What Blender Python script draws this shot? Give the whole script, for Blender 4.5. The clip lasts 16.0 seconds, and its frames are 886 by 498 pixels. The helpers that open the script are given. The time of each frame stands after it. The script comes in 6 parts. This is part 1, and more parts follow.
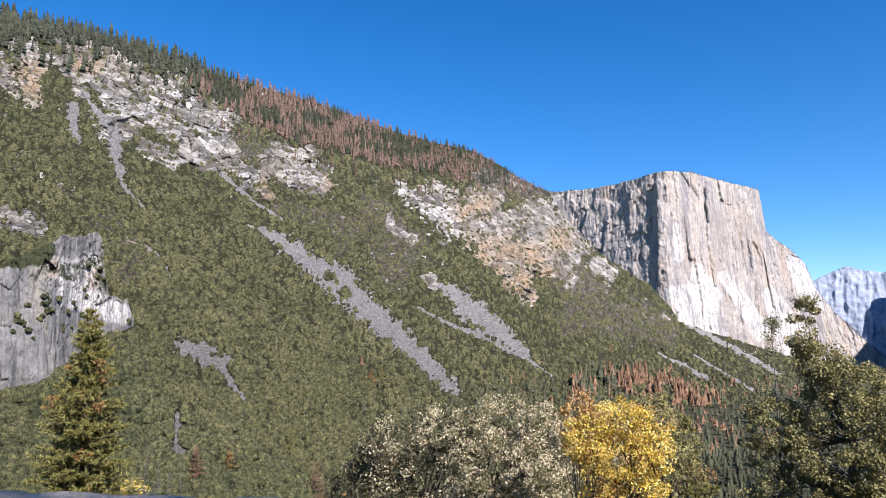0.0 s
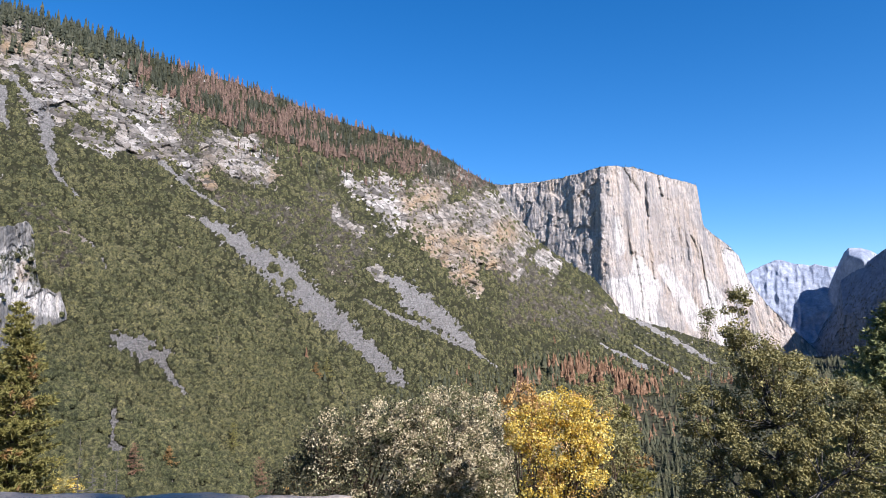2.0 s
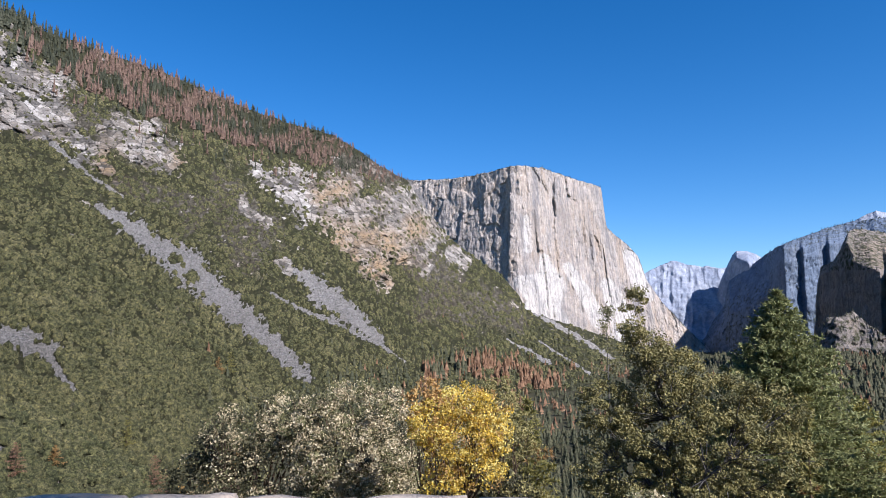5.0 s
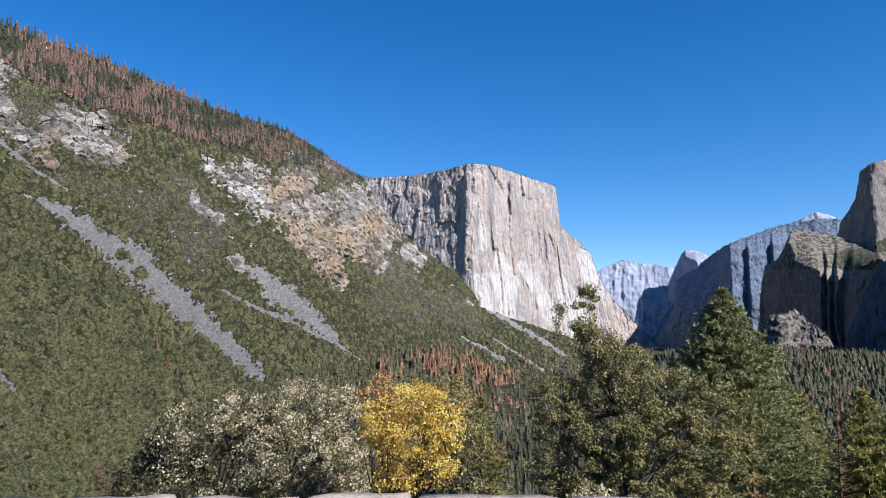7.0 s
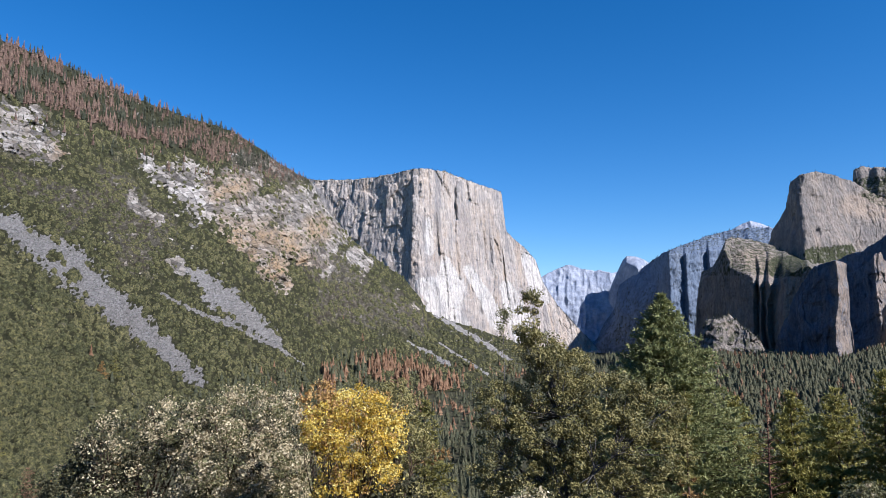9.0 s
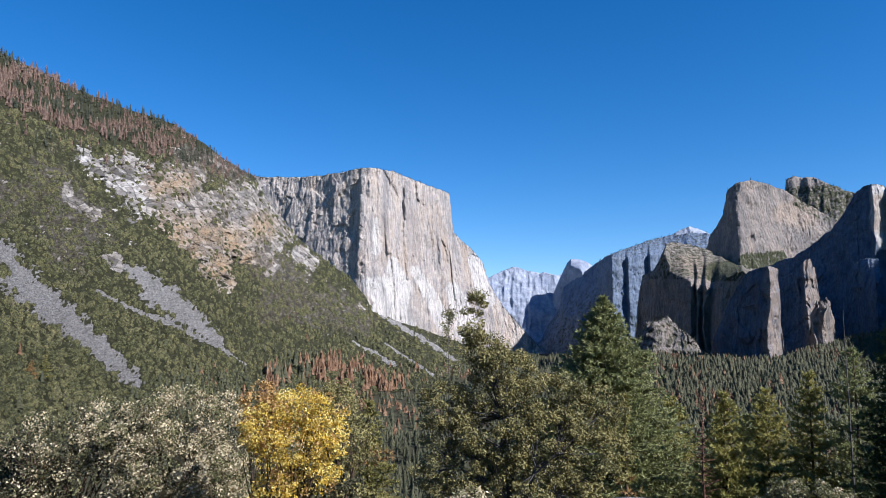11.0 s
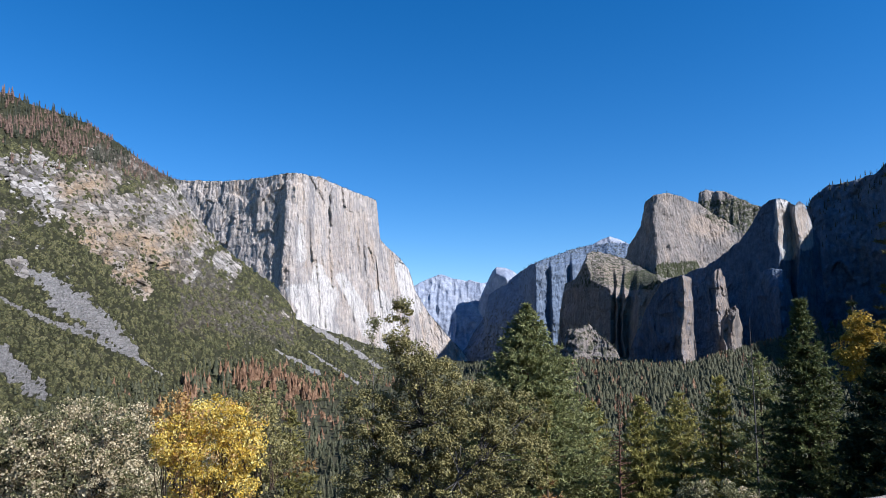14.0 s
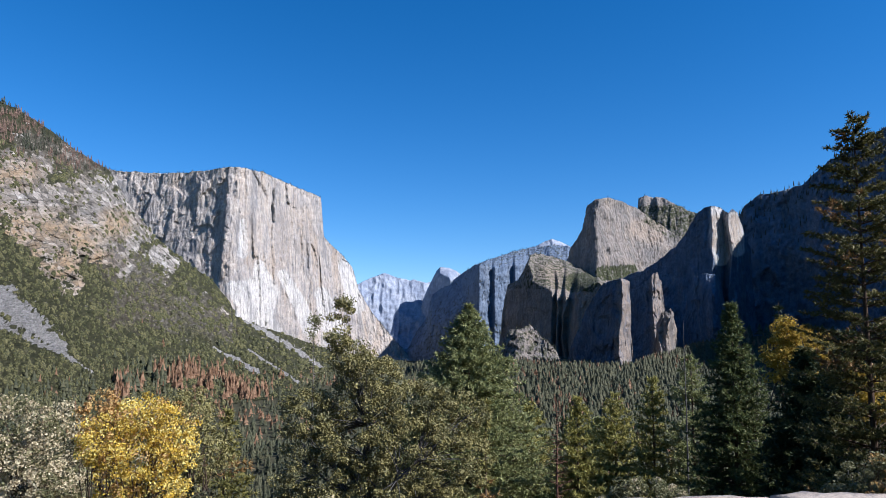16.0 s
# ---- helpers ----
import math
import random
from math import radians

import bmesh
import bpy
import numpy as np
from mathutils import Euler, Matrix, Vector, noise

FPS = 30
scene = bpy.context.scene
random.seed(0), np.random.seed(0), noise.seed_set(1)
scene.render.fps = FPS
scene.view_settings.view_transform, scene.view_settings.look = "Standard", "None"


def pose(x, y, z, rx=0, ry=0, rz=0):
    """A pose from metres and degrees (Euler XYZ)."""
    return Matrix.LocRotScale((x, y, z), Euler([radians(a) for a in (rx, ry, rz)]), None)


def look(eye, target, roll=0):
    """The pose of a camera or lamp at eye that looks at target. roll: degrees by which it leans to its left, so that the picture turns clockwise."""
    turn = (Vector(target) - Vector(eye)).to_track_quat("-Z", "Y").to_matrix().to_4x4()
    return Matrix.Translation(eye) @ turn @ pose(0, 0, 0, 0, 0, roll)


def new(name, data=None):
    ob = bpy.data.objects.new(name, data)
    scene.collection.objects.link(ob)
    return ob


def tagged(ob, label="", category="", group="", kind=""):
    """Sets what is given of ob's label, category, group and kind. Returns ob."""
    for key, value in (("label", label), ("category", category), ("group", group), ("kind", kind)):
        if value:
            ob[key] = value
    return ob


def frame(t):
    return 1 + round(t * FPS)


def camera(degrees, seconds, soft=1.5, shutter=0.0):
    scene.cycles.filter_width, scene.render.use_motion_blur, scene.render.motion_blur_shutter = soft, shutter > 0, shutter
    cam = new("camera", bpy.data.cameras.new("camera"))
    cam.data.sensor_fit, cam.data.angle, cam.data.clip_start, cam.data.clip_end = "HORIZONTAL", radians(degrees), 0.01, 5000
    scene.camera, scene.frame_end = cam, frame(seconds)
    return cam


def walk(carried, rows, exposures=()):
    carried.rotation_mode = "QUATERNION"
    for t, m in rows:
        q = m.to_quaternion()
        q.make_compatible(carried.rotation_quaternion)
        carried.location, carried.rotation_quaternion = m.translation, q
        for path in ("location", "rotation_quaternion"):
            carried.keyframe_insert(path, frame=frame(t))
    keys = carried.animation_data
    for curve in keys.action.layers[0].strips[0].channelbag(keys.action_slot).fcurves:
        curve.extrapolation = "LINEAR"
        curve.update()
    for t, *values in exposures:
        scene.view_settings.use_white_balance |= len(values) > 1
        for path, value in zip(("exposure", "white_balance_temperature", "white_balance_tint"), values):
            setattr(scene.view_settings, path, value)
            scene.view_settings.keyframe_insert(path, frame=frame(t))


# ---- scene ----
# camera: a level pan to the right from the overlook; turn, tilt and lean in degrees
EYE = 1.62
FOV = 65.70
PATH = [
    (0, -18.10, 7.61, 0.18),
    (0.5, -16.76, 7.37, 0.17),
    (1, -15.84, 7.34, 0.31),
    (1.5, -14.48, 7.22, 0.37),
    (2, -13.61, 6.93, 0.49),
    (2.5, -12.26, 6.68, 0.25),
    (3, -11.25, 6.64, 0.35),
    (3.5, -9.98, 6.52, 0.26),
    (4, -8.58, 6.45, 0.13),
    (6.5, -3.29, 6.51, 0.13),
    (7, -2.41, 6.28, 0.13),
    (7.5, -1.18, 6.31, 0.09),
    (8, 0.10, 6.32, 0.16),
    (8.5, 1.27, 6.50, 0.07),
    (9, 2.10, 6.63, 0.11),
    (11.5, 7.95, 6.77, -0.41),
    (12, 9.32, 6.97, -0.43),
    (12.5, 10.10, 7.04, -0.30),
    (13, 10.60, 7.06, -0.47),
    (13.5, 11.79, 7.25, -0.26),
    (14, 12.69, 7.33, -0.05),
    (14.5, 13.60, 7.11, 0.01),
    (15, 14.90, 7.23, -0.21),
    (15.5, 15.95, 7.12, -0.45),
    (16, 17.36, 7.31, -0.66),
]
cam = camera(FOV, 16.0, soft=0.7)


def aim(t, turn, tilt, lean):
    side = -0.2 + 0.4 * t / 16
    return t, pose(side, 0, EYE, 90 + tilt, 0, -turn) @ pose(0, 0, 0, 0, 0, -lean)


walk(cam, [aim(*row) for row in PATH], exposures=[(0, 1.19, 5860, 16), (4, 1.02, 5800, 16), (7, 0.89, 5730, 15), (16, 0.88, 5600, 12.5)])

# world and sun
SUN_AZ, SUN_EL = 130.0, 40.0
world = bpy.data.worlds.new("sky")
scene.world = world
world.use_nodes = True
wn = world.node_tree
for nd in list(wn.nodes):
    wn.nodes.remove(nd)
w_out = wn.nodes.new("ShaderNodeOutputWorld")
w_bg = wn.nodes.new("ShaderNodeBackground")
w_sky = wn.nodes.new("ShaderNodeTexSky")
w_sky.sky_type = "NISHITA"
w_sky.sun_disc = False
w_sky.sun_elevation = radians(SUN_EL)
w_sky.sun_rotation = radians(SUN_AZ)
w_sky.altitude = 1400
w_sky.air_density = 1.0
w_sky.dust_density = 0.3
w_sky.ozone_density = 3.0
w_bg.inputs["Strength"].default_value = 0.075
w_sat = wn.nodes.new("ShaderNodeHueSaturation")
w_sat.inputs["Saturation"].default_value = 1.34
wn.links.new(w_sky.outputs[0], w_sat.inputs["Color"])
wn.links.new(w_sat.outputs[0], w_bg.inputs[0])
wn.links.new(w_bg.outputs[0], w_out.inputs[0])

sun_data = bpy.data.lights.new("sun", "SUN")
sun_data.energy = 4.8
sun_data.angle = radians(0.53)
sun_data.color = (1.0, 0.93, 0.85)
sun = new("sun", sun_data)
sa, se = radians(SUN_AZ), radians(SUN_EL)
sun.matrix_world = look((math.sin(sa) * math.cos(se) * 50, math.cos(sa) * math.cos(se) * 50, 50 * math.sin(se)), (0, 0, 0))


# materials
class Mat:
    """A small helper round a node material."""

    def __init__(self, name, rough=0.85, spec=0.2):
        self.m = bpy.data.materials.new(name)
        self.m.use_nodes = True
        self.t = self.m.node_tree
        self.b = self.t.nodes["Principled BSDF"]
        self.b.inputs["Roughness"].default_value = rough
        self.b.inputs["Specular IOR Level"].default_value = spec

    def node(self, kind, **inputs):
        n = self.t.nodes.new(kind)
        for k, v in inputs.items():
            sock = n.inputs[k.replace("_", " ")]
            if isinstance(v, bpy.types.NodeSocket):
                self.t.links.new(v, sock)
            else:
                sock.default_value = v
        return n

    def pos(self, sx=1, sy=1, sz=1):
        g = self.node("ShaderNodeNewGeometry")
        m = self.node("ShaderNodeMapping", Vector=g.outputs["Position"])
        m.inputs["Scale"].default_value = (sx, sy, sz)
        return m.outputs[0]

    def noise(self, vec, scale, detail=6, rough=0.6):
        n = self.node("ShaderNodeTexNoise", Vector=vec, Scale=scale, Detail=detail, Roughness=rough)
        return n.outputs["Fac"]

    def ramp(self, fac, stops):
        r = self.node("ShaderNodeValToRGB", Fac=fac)
        e = r.color_ramp.elements
        while len(e) < len(stops):
            e.new(0.5)
        for el, (p, c) in zip(e, stops):
            el.position = p
            el.color = (*c, 1) if len(c) == 3 else c
        return r.outputs[0]

    def grey(self, fac, lo, hi):
        r = self.node("ShaderNodeMapRange", Value=fac)
        r.inputs["From Min"].default_value, r.inputs["From Max"].default_value = lo, hi
        return r.outputs[0]

    def mix(self, fac, a, b, blend="MIX"):
        n = self.t.nodes.new("ShaderNodeMix")
        n.data_type, n.blend_type = "RGBA", blend
        for sock, v in ((n.inputs[0], fac), (n.inputs[6], a), (n.inputs[7], b)):
            if isinstance(v, bpy.types.NodeSocket):
                self.t.links.new(v, sock)
            elif isinstance(v, (int, float)):
                sock.default_value = v
            else:
                sock.default_value = (*v, 1)
        return n.outputs[2]

    def attr(self, name):
        n = self.t.nodes.new("ShaderNodeAttribute")
        n.attribute_name = name
        s = self.node("ShaderNodeSeparateColor", Color=n.outputs["Color"])
        return s.outputs

    def color(self, sock, albedo_scale=0.8):
        """Base colour, scaled down evenly so shade stays deep under the strong sun."""
        if isinstance(sock, bpy.types.NodeSocket):
            sock = self.mix(1.0, sock, (albedo_scale, albedo_scale, albedo_scale), "MULTIPLY")
        if isinstance(sock, bpy.types.NodeSocket):
            self.t.links.new(sock, self.b.inputs["Base Color"])
        else:
            self.b.inputs["Base Color"].default_value = (*sock, 1)
        return self

    def bump(self, height, dist, strength=1.0):
        n = self.node("ShaderNodeBump", Height=height, Distance=dist, Strength=strength)
        self.t.links.new(n.outputs[0], self.b.inputs["Normal"])
        return self


def granite(name, light, dark, stain, warm, grain=1.0, streak=0.6, relief=1.0, crack=1.0):
    """Granite wall: grain and mottling, vertical water streaks, warm lichen patches and painted sunlit ends; attribute
    mask: r veg, g pale, b warm.
    """
    k = Mat(name, 0.9, 0.15)
    p = k.pos()
    big = k.noise(p, 0.011 * grain, 6, 0.65)
    mid = k.noise(p, 0.05 * grain, 8, 0.75)
    base = k.mix(k.grey(big, 0.42, 0.6), light, dark)
    base = k.mix(k.grey(mid, 0.42, 0.68), base, k.mix(0.6, base, dark, "MULTIPLY"))
    a = k.attr("mask")
    line = k.noise(k.pos(0.075 * grain, 0.075 * grain, 0.006 * grain), 1.0, 8, 0.75)
    wide = k.noise(k.pos(0.016 * grain, 0.016 * grain, 0.0022 * grain), 1.0, 4, 0.6)

    def times(x, f):
        n = k.node("ShaderNodeMath", Value=x)
        n.operation = "MULTIPLY"
        if isinstance(f, bpy.types.NodeSocket):
            k.t.links.new(f, n.inputs[1])
        else:
            n.inputs[1].default_value = f
        return n.outputs[0]

    def plus(x, y, f):
        n = k.node("ShaderNodeMath", Value=y)
        n.operation = "MULTIPLY_ADD"
        n.inputs[1].default_value = f
        k.t.links.new(x, n.inputs[2])
        return n.outputs[0]

    edge = k.noise(p, 0.04 * grain, 6, 0.75)
    pale = k.grey(plus(plus(a[1], line, 1.6), edge, 1.0), 1.75, 2.05)
    base = k.mix(times(k.grey(wide, 0.52, 0.66), streak * 0.8), base, warm)
    base = k.mix(pale, base, k.mix(0.75, base, (0.78, 0.73, 0.66)))
    base = k.mix(times(k.grey(wide, 0.48, 0.34), streak * 0.75), base, stain)
    base = k.mix(times(k.grey(line, 0.54, 0.63), streak), base, stain)
    hair = k.noise(k.pos(0.17 * grain, 0.17 * grain, 0.005 * grain), 1.0, 6, 0.7)
    base = k.mix(times(k.grey(hair, 0.55, 0.66), streak * 0.8), base, stain)
    # warm mask: brown rock patches, and painted sunlight on the shaded walls' ends
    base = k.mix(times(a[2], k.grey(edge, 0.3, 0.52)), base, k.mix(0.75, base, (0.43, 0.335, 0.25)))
    cr = k.node("ShaderNodeTexVoronoi", Vector=k.pos(0.022 * grain, 0.022 * grain, 0.007 * grain), Scale=1.0)
    cr.feature = "DISTANCE_TO_EDGE"
    base = k.mix(times(k.grey(plus(cr.outputs["Distance"], edge, 0.12), 0.09, 0.05), 0.5 * crack), base, stain)
    thin = k.node("ShaderNodeTexVoronoi", Vector=k.pos(0.055 * grain, 0.055 * grain, 0.011 * grain), Scale=1.0)
    thin.feature = "DISTANCE_TO_EDGE"
    base = k.mix(times(k.grey(plus(thin.outputs["Distance"], edge, 0.15), 0.10, 0.06), 0.45 * crack), base, stain)
    veg = k.ramp(k.noise(p, 0.12 * grain, 4, 0.7), [(0.3, (0.03, 0.036, 0.018)), (0.7, (0.08, 0.085, 0.038))])
    base = k.mix(k.grey(plus(a[0], k.noise(p, 0.05 * grain, 7, 0.8), 1.0), 0.88, 0.98), base, veg)
    speck = k.noise(p, 0.2 * grain, 5, 0.75)
    base = k.mix(k.grey(speck, 0.52, 0.38), base, k.mix(0.75, base, (0.55, 0.55, 0.56), "MULTIPLY"))
    base = k.mix(k.grey(speck, 0.54, 0.68), base, k.mix(0.75, base, (1.35, 1.33, 1.3), "MULTIPLY"))
    k.color(base)
    h = k.mix(0.45, k.noise(p, 0.05 * grain, 10, 0.78), line)
    crag = k.node("ShaderNodeTexVoronoi", Vector=k.pos(0.06 * grain, 0.06 * grain, 0.02 * grain), Scale=1.0)
    h = k.mix(0.35, h, k.grey(crag.outputs["Distance"], 0.9, 0.0))
    k.bump(h, 24 / grain * relief, 1.0)
    return k.m


def slope_ground():
    """Mountain side: brush litter, dry stony brush, jointed granite and scree; mask r rock, g scree, b warm rock, alpha dry brush."""
    k = Mat("slope_ground", 0.95, 0.1)
    chart = k.t.nodes.new("ShaderNodeAttribute")
    chart.attribute_name = "chart"
    p = chart.outputs["Vector"]

    def calc(op, x, y, z=None):
        n = k.node("ShaderNodeMath", Value=x)
        n.operation = op
        for i, v in ((1, y), (2, z)):
            if isinstance(v, bpy.types.NodeSocket):
                k.t.links.new(v, n.inputs[i])
            elif v is not None:
                n.inputs[i].default_value = v
        return n.outputs[0]

    def scaled(sx, sz):
        n = k.node("ShaderNodeMapping", Vector=p)
        n.inputs["Scale"].default_value = (sx, sz, 1)
        return n.outputs[0]

    def cells(sx, sz, feature="F1"):
        n = k.node("ShaderNodeTexVoronoi", Vector=k.mix(0.06, scaled(sx, sz), warp, "LINEAR_LIGHT"), Scale=1.0)
        n.feature = feature
        return n

    at = k.t.nodes.new("ShaderNodeAttribute")
    at.attribute_name = "mask"
    a = k.node("ShaderNodeSeparateColor", Color=at.outputs["Color"]).outputs
    dry = at.outputs["Alpha"]
    warp = k.node("ShaderNodeTexNoise", Vector=p, Scale=0.05, Detail=4).outputs["Color"]
    patch = k.noise(p, 0.012, 5, 0.65)
    fine = k.noise(p, 0.14, 8, 0.75)
    edge = k.noise(p, 0.05, 7, 0.75)
    grain = k.noise(p, 0.45, 5, 0.75)
    # soil is coloured dark so gaps between crowns read as shaded brush
    soil = k.ramp(fine, [(0.34, (0.024, 0.026, 0.012)), (0.52, (0.05, 0.05, 0.024)), (0.72, (0.1, 0.09, 0.05))])
    stony = k.ramp(fine, [(0.34, (0.03, 0.027, 0.018)), (0.47, (0.075, 0.066, 0.047)), (0.57, (0.14, 0.125, 0.096)), (0.68, (0.32, 0.295, 0.25))])
    stony = k.mix(k.grey(patch, 0.4, 0.65), stony, k.mix(0.6, stony, (0.72, 0.66, 0.54), "MULTIPLY"))
    base = k.mix(k.grey(calc("ADD", dry, edge), 0.72, 1.0), soil, stony)
    # jointed granite: each block its own grey, dark joints of two sizes, rough grain
    tone = k.node("ShaderNodeSeparateColor", Color=cells(0.04, 0.055).outputs["Color"]).outputs[0]
    tone2 = k.node("ShaderNodeSeparateColor", Color=cells(0.06, 0.17).outputs["Color"]).outputs[0]
    mixed = calc("ADD", calc("MULTIPLY", tone, 0.4), calc("MULTIPLY_ADD", tone2, 0.3, calc("MULTIPLY", fine, 0.6)))
    rock = k.ramp(mixed, [(0.35, (0.18, 0.167, 0.148)), (0.55, (0.325, 0.30, 0.265)), (0.70, (0.50, 0.46, 0.405)), (0.86, (0.78, 0.73, 0.655))])
    rock = k.mix(k.grey(grain, 0.35, 0.75), k.mix(0.8, rock, (0.6, 0.58, 0.56), "MULTIPLY"), rock)
    rock = k.mix(k.grey(patch, 0.42, 0.62), rock, k.mix(0.7, rock, (0.62, 0.55, 0.47), "MULTIPLY"))
    rock = k.mix(calc("MULTIPLY", dry, k.grey(edge, 0.62, 0.42)), rock, k.mix(1.0, rock, (0.58, 0.53, 0.46), "MULTIPLY"))
    warm = k.ramp(fine, [(0.3, (0.24, 0.16, 0.09)), (0.55, (0.47, 0.33, 0.19)), (0.75, (0.58, 0.49, 0.36))])
    rock = k.mix(calc("MULTIPLY", a[2], k.grey(edge, 0.32, 0.48)), rock, warm)
    joint = cells(0.04, 0.055, "DISTANCE_TO_EDGE").outputs["Distance"]
    joint2 = cells(0.06, 0.17, "DISTANCE_TO_EDGE").outputs["Distance"]
    rock = k.mix(calc("MULTIPLY", k.grey(calc("MULTIPLY_ADD", edge, 0.16, joint), 0.13, 0.08), 0.85), rock, (0.075, 0.07, 0.06))
    rock = k.mix(calc("MULTIPLY", k.grey(calc("MULTIPLY_ADD", edge, 0.3, joint2), 0.2, 0.12), 0.6), rock, (0.10, 0.095, 0.082))
    rock = k.mix(k.grey(k.noise(p, 0.09, 5, 0.75), 0.60, 0.64), rock, (0.05, 0.052, 0.026))
    base = k.mix(k.grey(calc("ADD", a[0], edge), 0.85, 1.05), base, rock)
    scree = k.ramp(k.noise(p, 0.25, 8, 0.85), [(0.38, (0.06, 0.057, 0.05)), (0.48, (0.22, 0.206, 0.186)), (0.57, (0.325, 0.302, 0.27)), (0.68, (0.54, 0.50, 0.45))])
    scree = k.mix(k.grey(patch, 0.4, 0.65), scree, k.mix(0.6, scree, (0.62, 0.59, 0.56), "MULTIPLY"))
    boulder = k.node("ShaderNodeTexVoronoi", Vector=p, Scale=0.55)
    tint = k.node("ShaderNodeSeparateColor", Color=boulder.outputs["Color"]).outputs[0]
    scree = k.mix(0.4, scree, k.ramp(tint, [(0.1, (0.14, 0.134, 0.125)), (0.6, (0.33, 0.315, 0.29)), (0.95, (0.52, 0.495, 0.45))]))
    base = k.mix(k.grey(calc("ADD", a[1], edge), 0.9, 1.05), base, scree)
    k.color(base)
    h = k.mix(0.14, k.noise(p, 0.11, 10, 0.78), boulder.outputs["Distance"])
    h = k.mix(0.25, h, k.grey(joint2, 0.0, 0.3))
    k.bump(h, 12.0, 1.0)
    return k.m


def brush_material(name, lo, mid, hi):
    """Evergreen brush: tone by crown and in streaks down the slope, with leaf clumps; shaded gaps and sunlit tips are
    put in as colour.
    """
    k = Mat(name, 0.8, 0.15)
    p = k.pos()
    g = k.node("ShaderNodeNewGeometry")
    patch = k.noise(p, 0.016, 5, 0.65)
    leaf = k.noise(p, 0.3, 6, 0.75)
    f = k.node("ShaderNodeMath", Value=g.outputs["Random Per Island"])
    f.operation = "MULTIPLY_ADD"
    f.inputs[1].default_value = 0.34
    k.t.links.new(k.grey(patch, 0.12, 1.1), f.inputs[2])
    c = k.ramp(f.outputs[0], [(0.3, lo), (0.55, mid), (0.85, hi)])
    # both noises paint shaded gaps dark and sunlit leaf clumps bright
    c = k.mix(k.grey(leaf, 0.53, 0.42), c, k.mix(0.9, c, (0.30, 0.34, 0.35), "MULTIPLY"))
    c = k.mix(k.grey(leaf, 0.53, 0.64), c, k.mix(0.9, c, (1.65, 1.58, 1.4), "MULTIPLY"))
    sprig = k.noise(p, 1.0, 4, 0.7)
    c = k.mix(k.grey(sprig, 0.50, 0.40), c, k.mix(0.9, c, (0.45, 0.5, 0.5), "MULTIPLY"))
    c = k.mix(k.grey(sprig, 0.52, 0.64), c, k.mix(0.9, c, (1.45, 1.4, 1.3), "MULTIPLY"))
    k.color(c)
    k.bump(k.noise(p, 0.5, 8, 0.8), 3.2, 1.0)
    return k.m


def foliage(name, lo, mid, hi, scale=0.6, rough=0.7, island=True, translucent=0.0, relief=0.0, spread=0.6):
    """Leaves: each clump or leaf takes its own tone, with a finer mottle over it."""
    k = Mat(name, rough, 0.25)
    g = k.node("ShaderNodeNewGeometry")
    n = k.noise(k.pos(), scale, 4, 0.7)
    add = k.node("ShaderNodeMath", Value=g.outputs["Random Per Island"] if island else 0.5)
    add.operation = "MULTIPLY_ADD"
    add.inputs[1].default_value = spread
    k.t.links.new(k.grey(n, -0.2, 1.8) if spread > 0.5 else k.grey(n, 0.15, 0.95), add.inputs[2])
    k.color(k.ramp(add.outputs[0], [(0.2, lo), (0.55, mid), (0.9, hi)]))
    if relief:
        k.bump(k.noise(k.pos(), 0.55, 6, 0.8), relief)
    if translucent:
        k.b.inputs["Transmission Weight"].default_value = 0.0
        tr = k.node("ShaderNodeBsdfTranslucent")
        ms = k.t.nodes.new("ShaderNodeMixShader")
        ms.inputs[0].default_value = translucent
        src = k.b.inputs["Base Color"].links[0].from_socket
        k.t.links.new(src, tr.inputs["Color"])
        k.t.links.new(k.b.outputs[0], ms.inputs[1])
        k.t.links.new(tr.outputs[0], ms.inputs[2])
        k.t.links.new(ms.outputs[0], k.t.nodes["Material Output"].inputs["Surface"])
    return k.m


def bark(name, lo, hi):
    k = Mat(name, 0.95, 0.1)
    f = k.noise(k.pos(6, 6, 1.2), 1.5, 6, 0.7)
    k.color(k.ramp(f, [(0.3, lo), (0.7, hi)]))
    k.bump(f, 0.06, 0.8)
    return k.m


M_SLOPE = slope_ground()
M_MONOLITH = granite("granite_wall", (0.66, 0.575, 0.49), (0.50, 0.45, 0.405), (0.215, 0.21, 0.212), (0.50, 0.39, 0.29), 1.0, 0.85, 0.95, 0.8)
M_CLIFF = granite("granite_crag", (0.36, 0.345, 0.318), (0.25, 0.241, 0.226), (0.11, 0.106, 0.10), (0.38, 0.33, 0.255), 3.0, 0.8, 0.6, 1.6)
M_BROWNROCK = granite("granite_shaded_walls", (0.385, 0.33, 0.28), (0.27, 0.24, 0.215), (0.155, 0.148, 0.14), (0.43, 0.34, 0.255), 1.3, 0.65, 1.0, 0.8)
# dark blue tone puts shade and haze into the wall colour
M_SHADEROCK = granite("shade_blue_granite", (0.172, 0.224, 0.30), (0.128, 0.17, 0.232), (0.086, 0.118, 0.162), (0.36, 0.295, 0.235), 1.3, 0.3, 1.0, 0.7)
# blue-grey base colour carries the ridge's distance haze
M_HAZERIDGE = granite("hazed_ridge_granite", (0.215, 0.268, 0.35), (0.16, 0.204, 0.275), (0.11, 0.143, 0.198), (0.30, 0.315, 0.335), 1.0, 0.3, 0.5, 0.25)
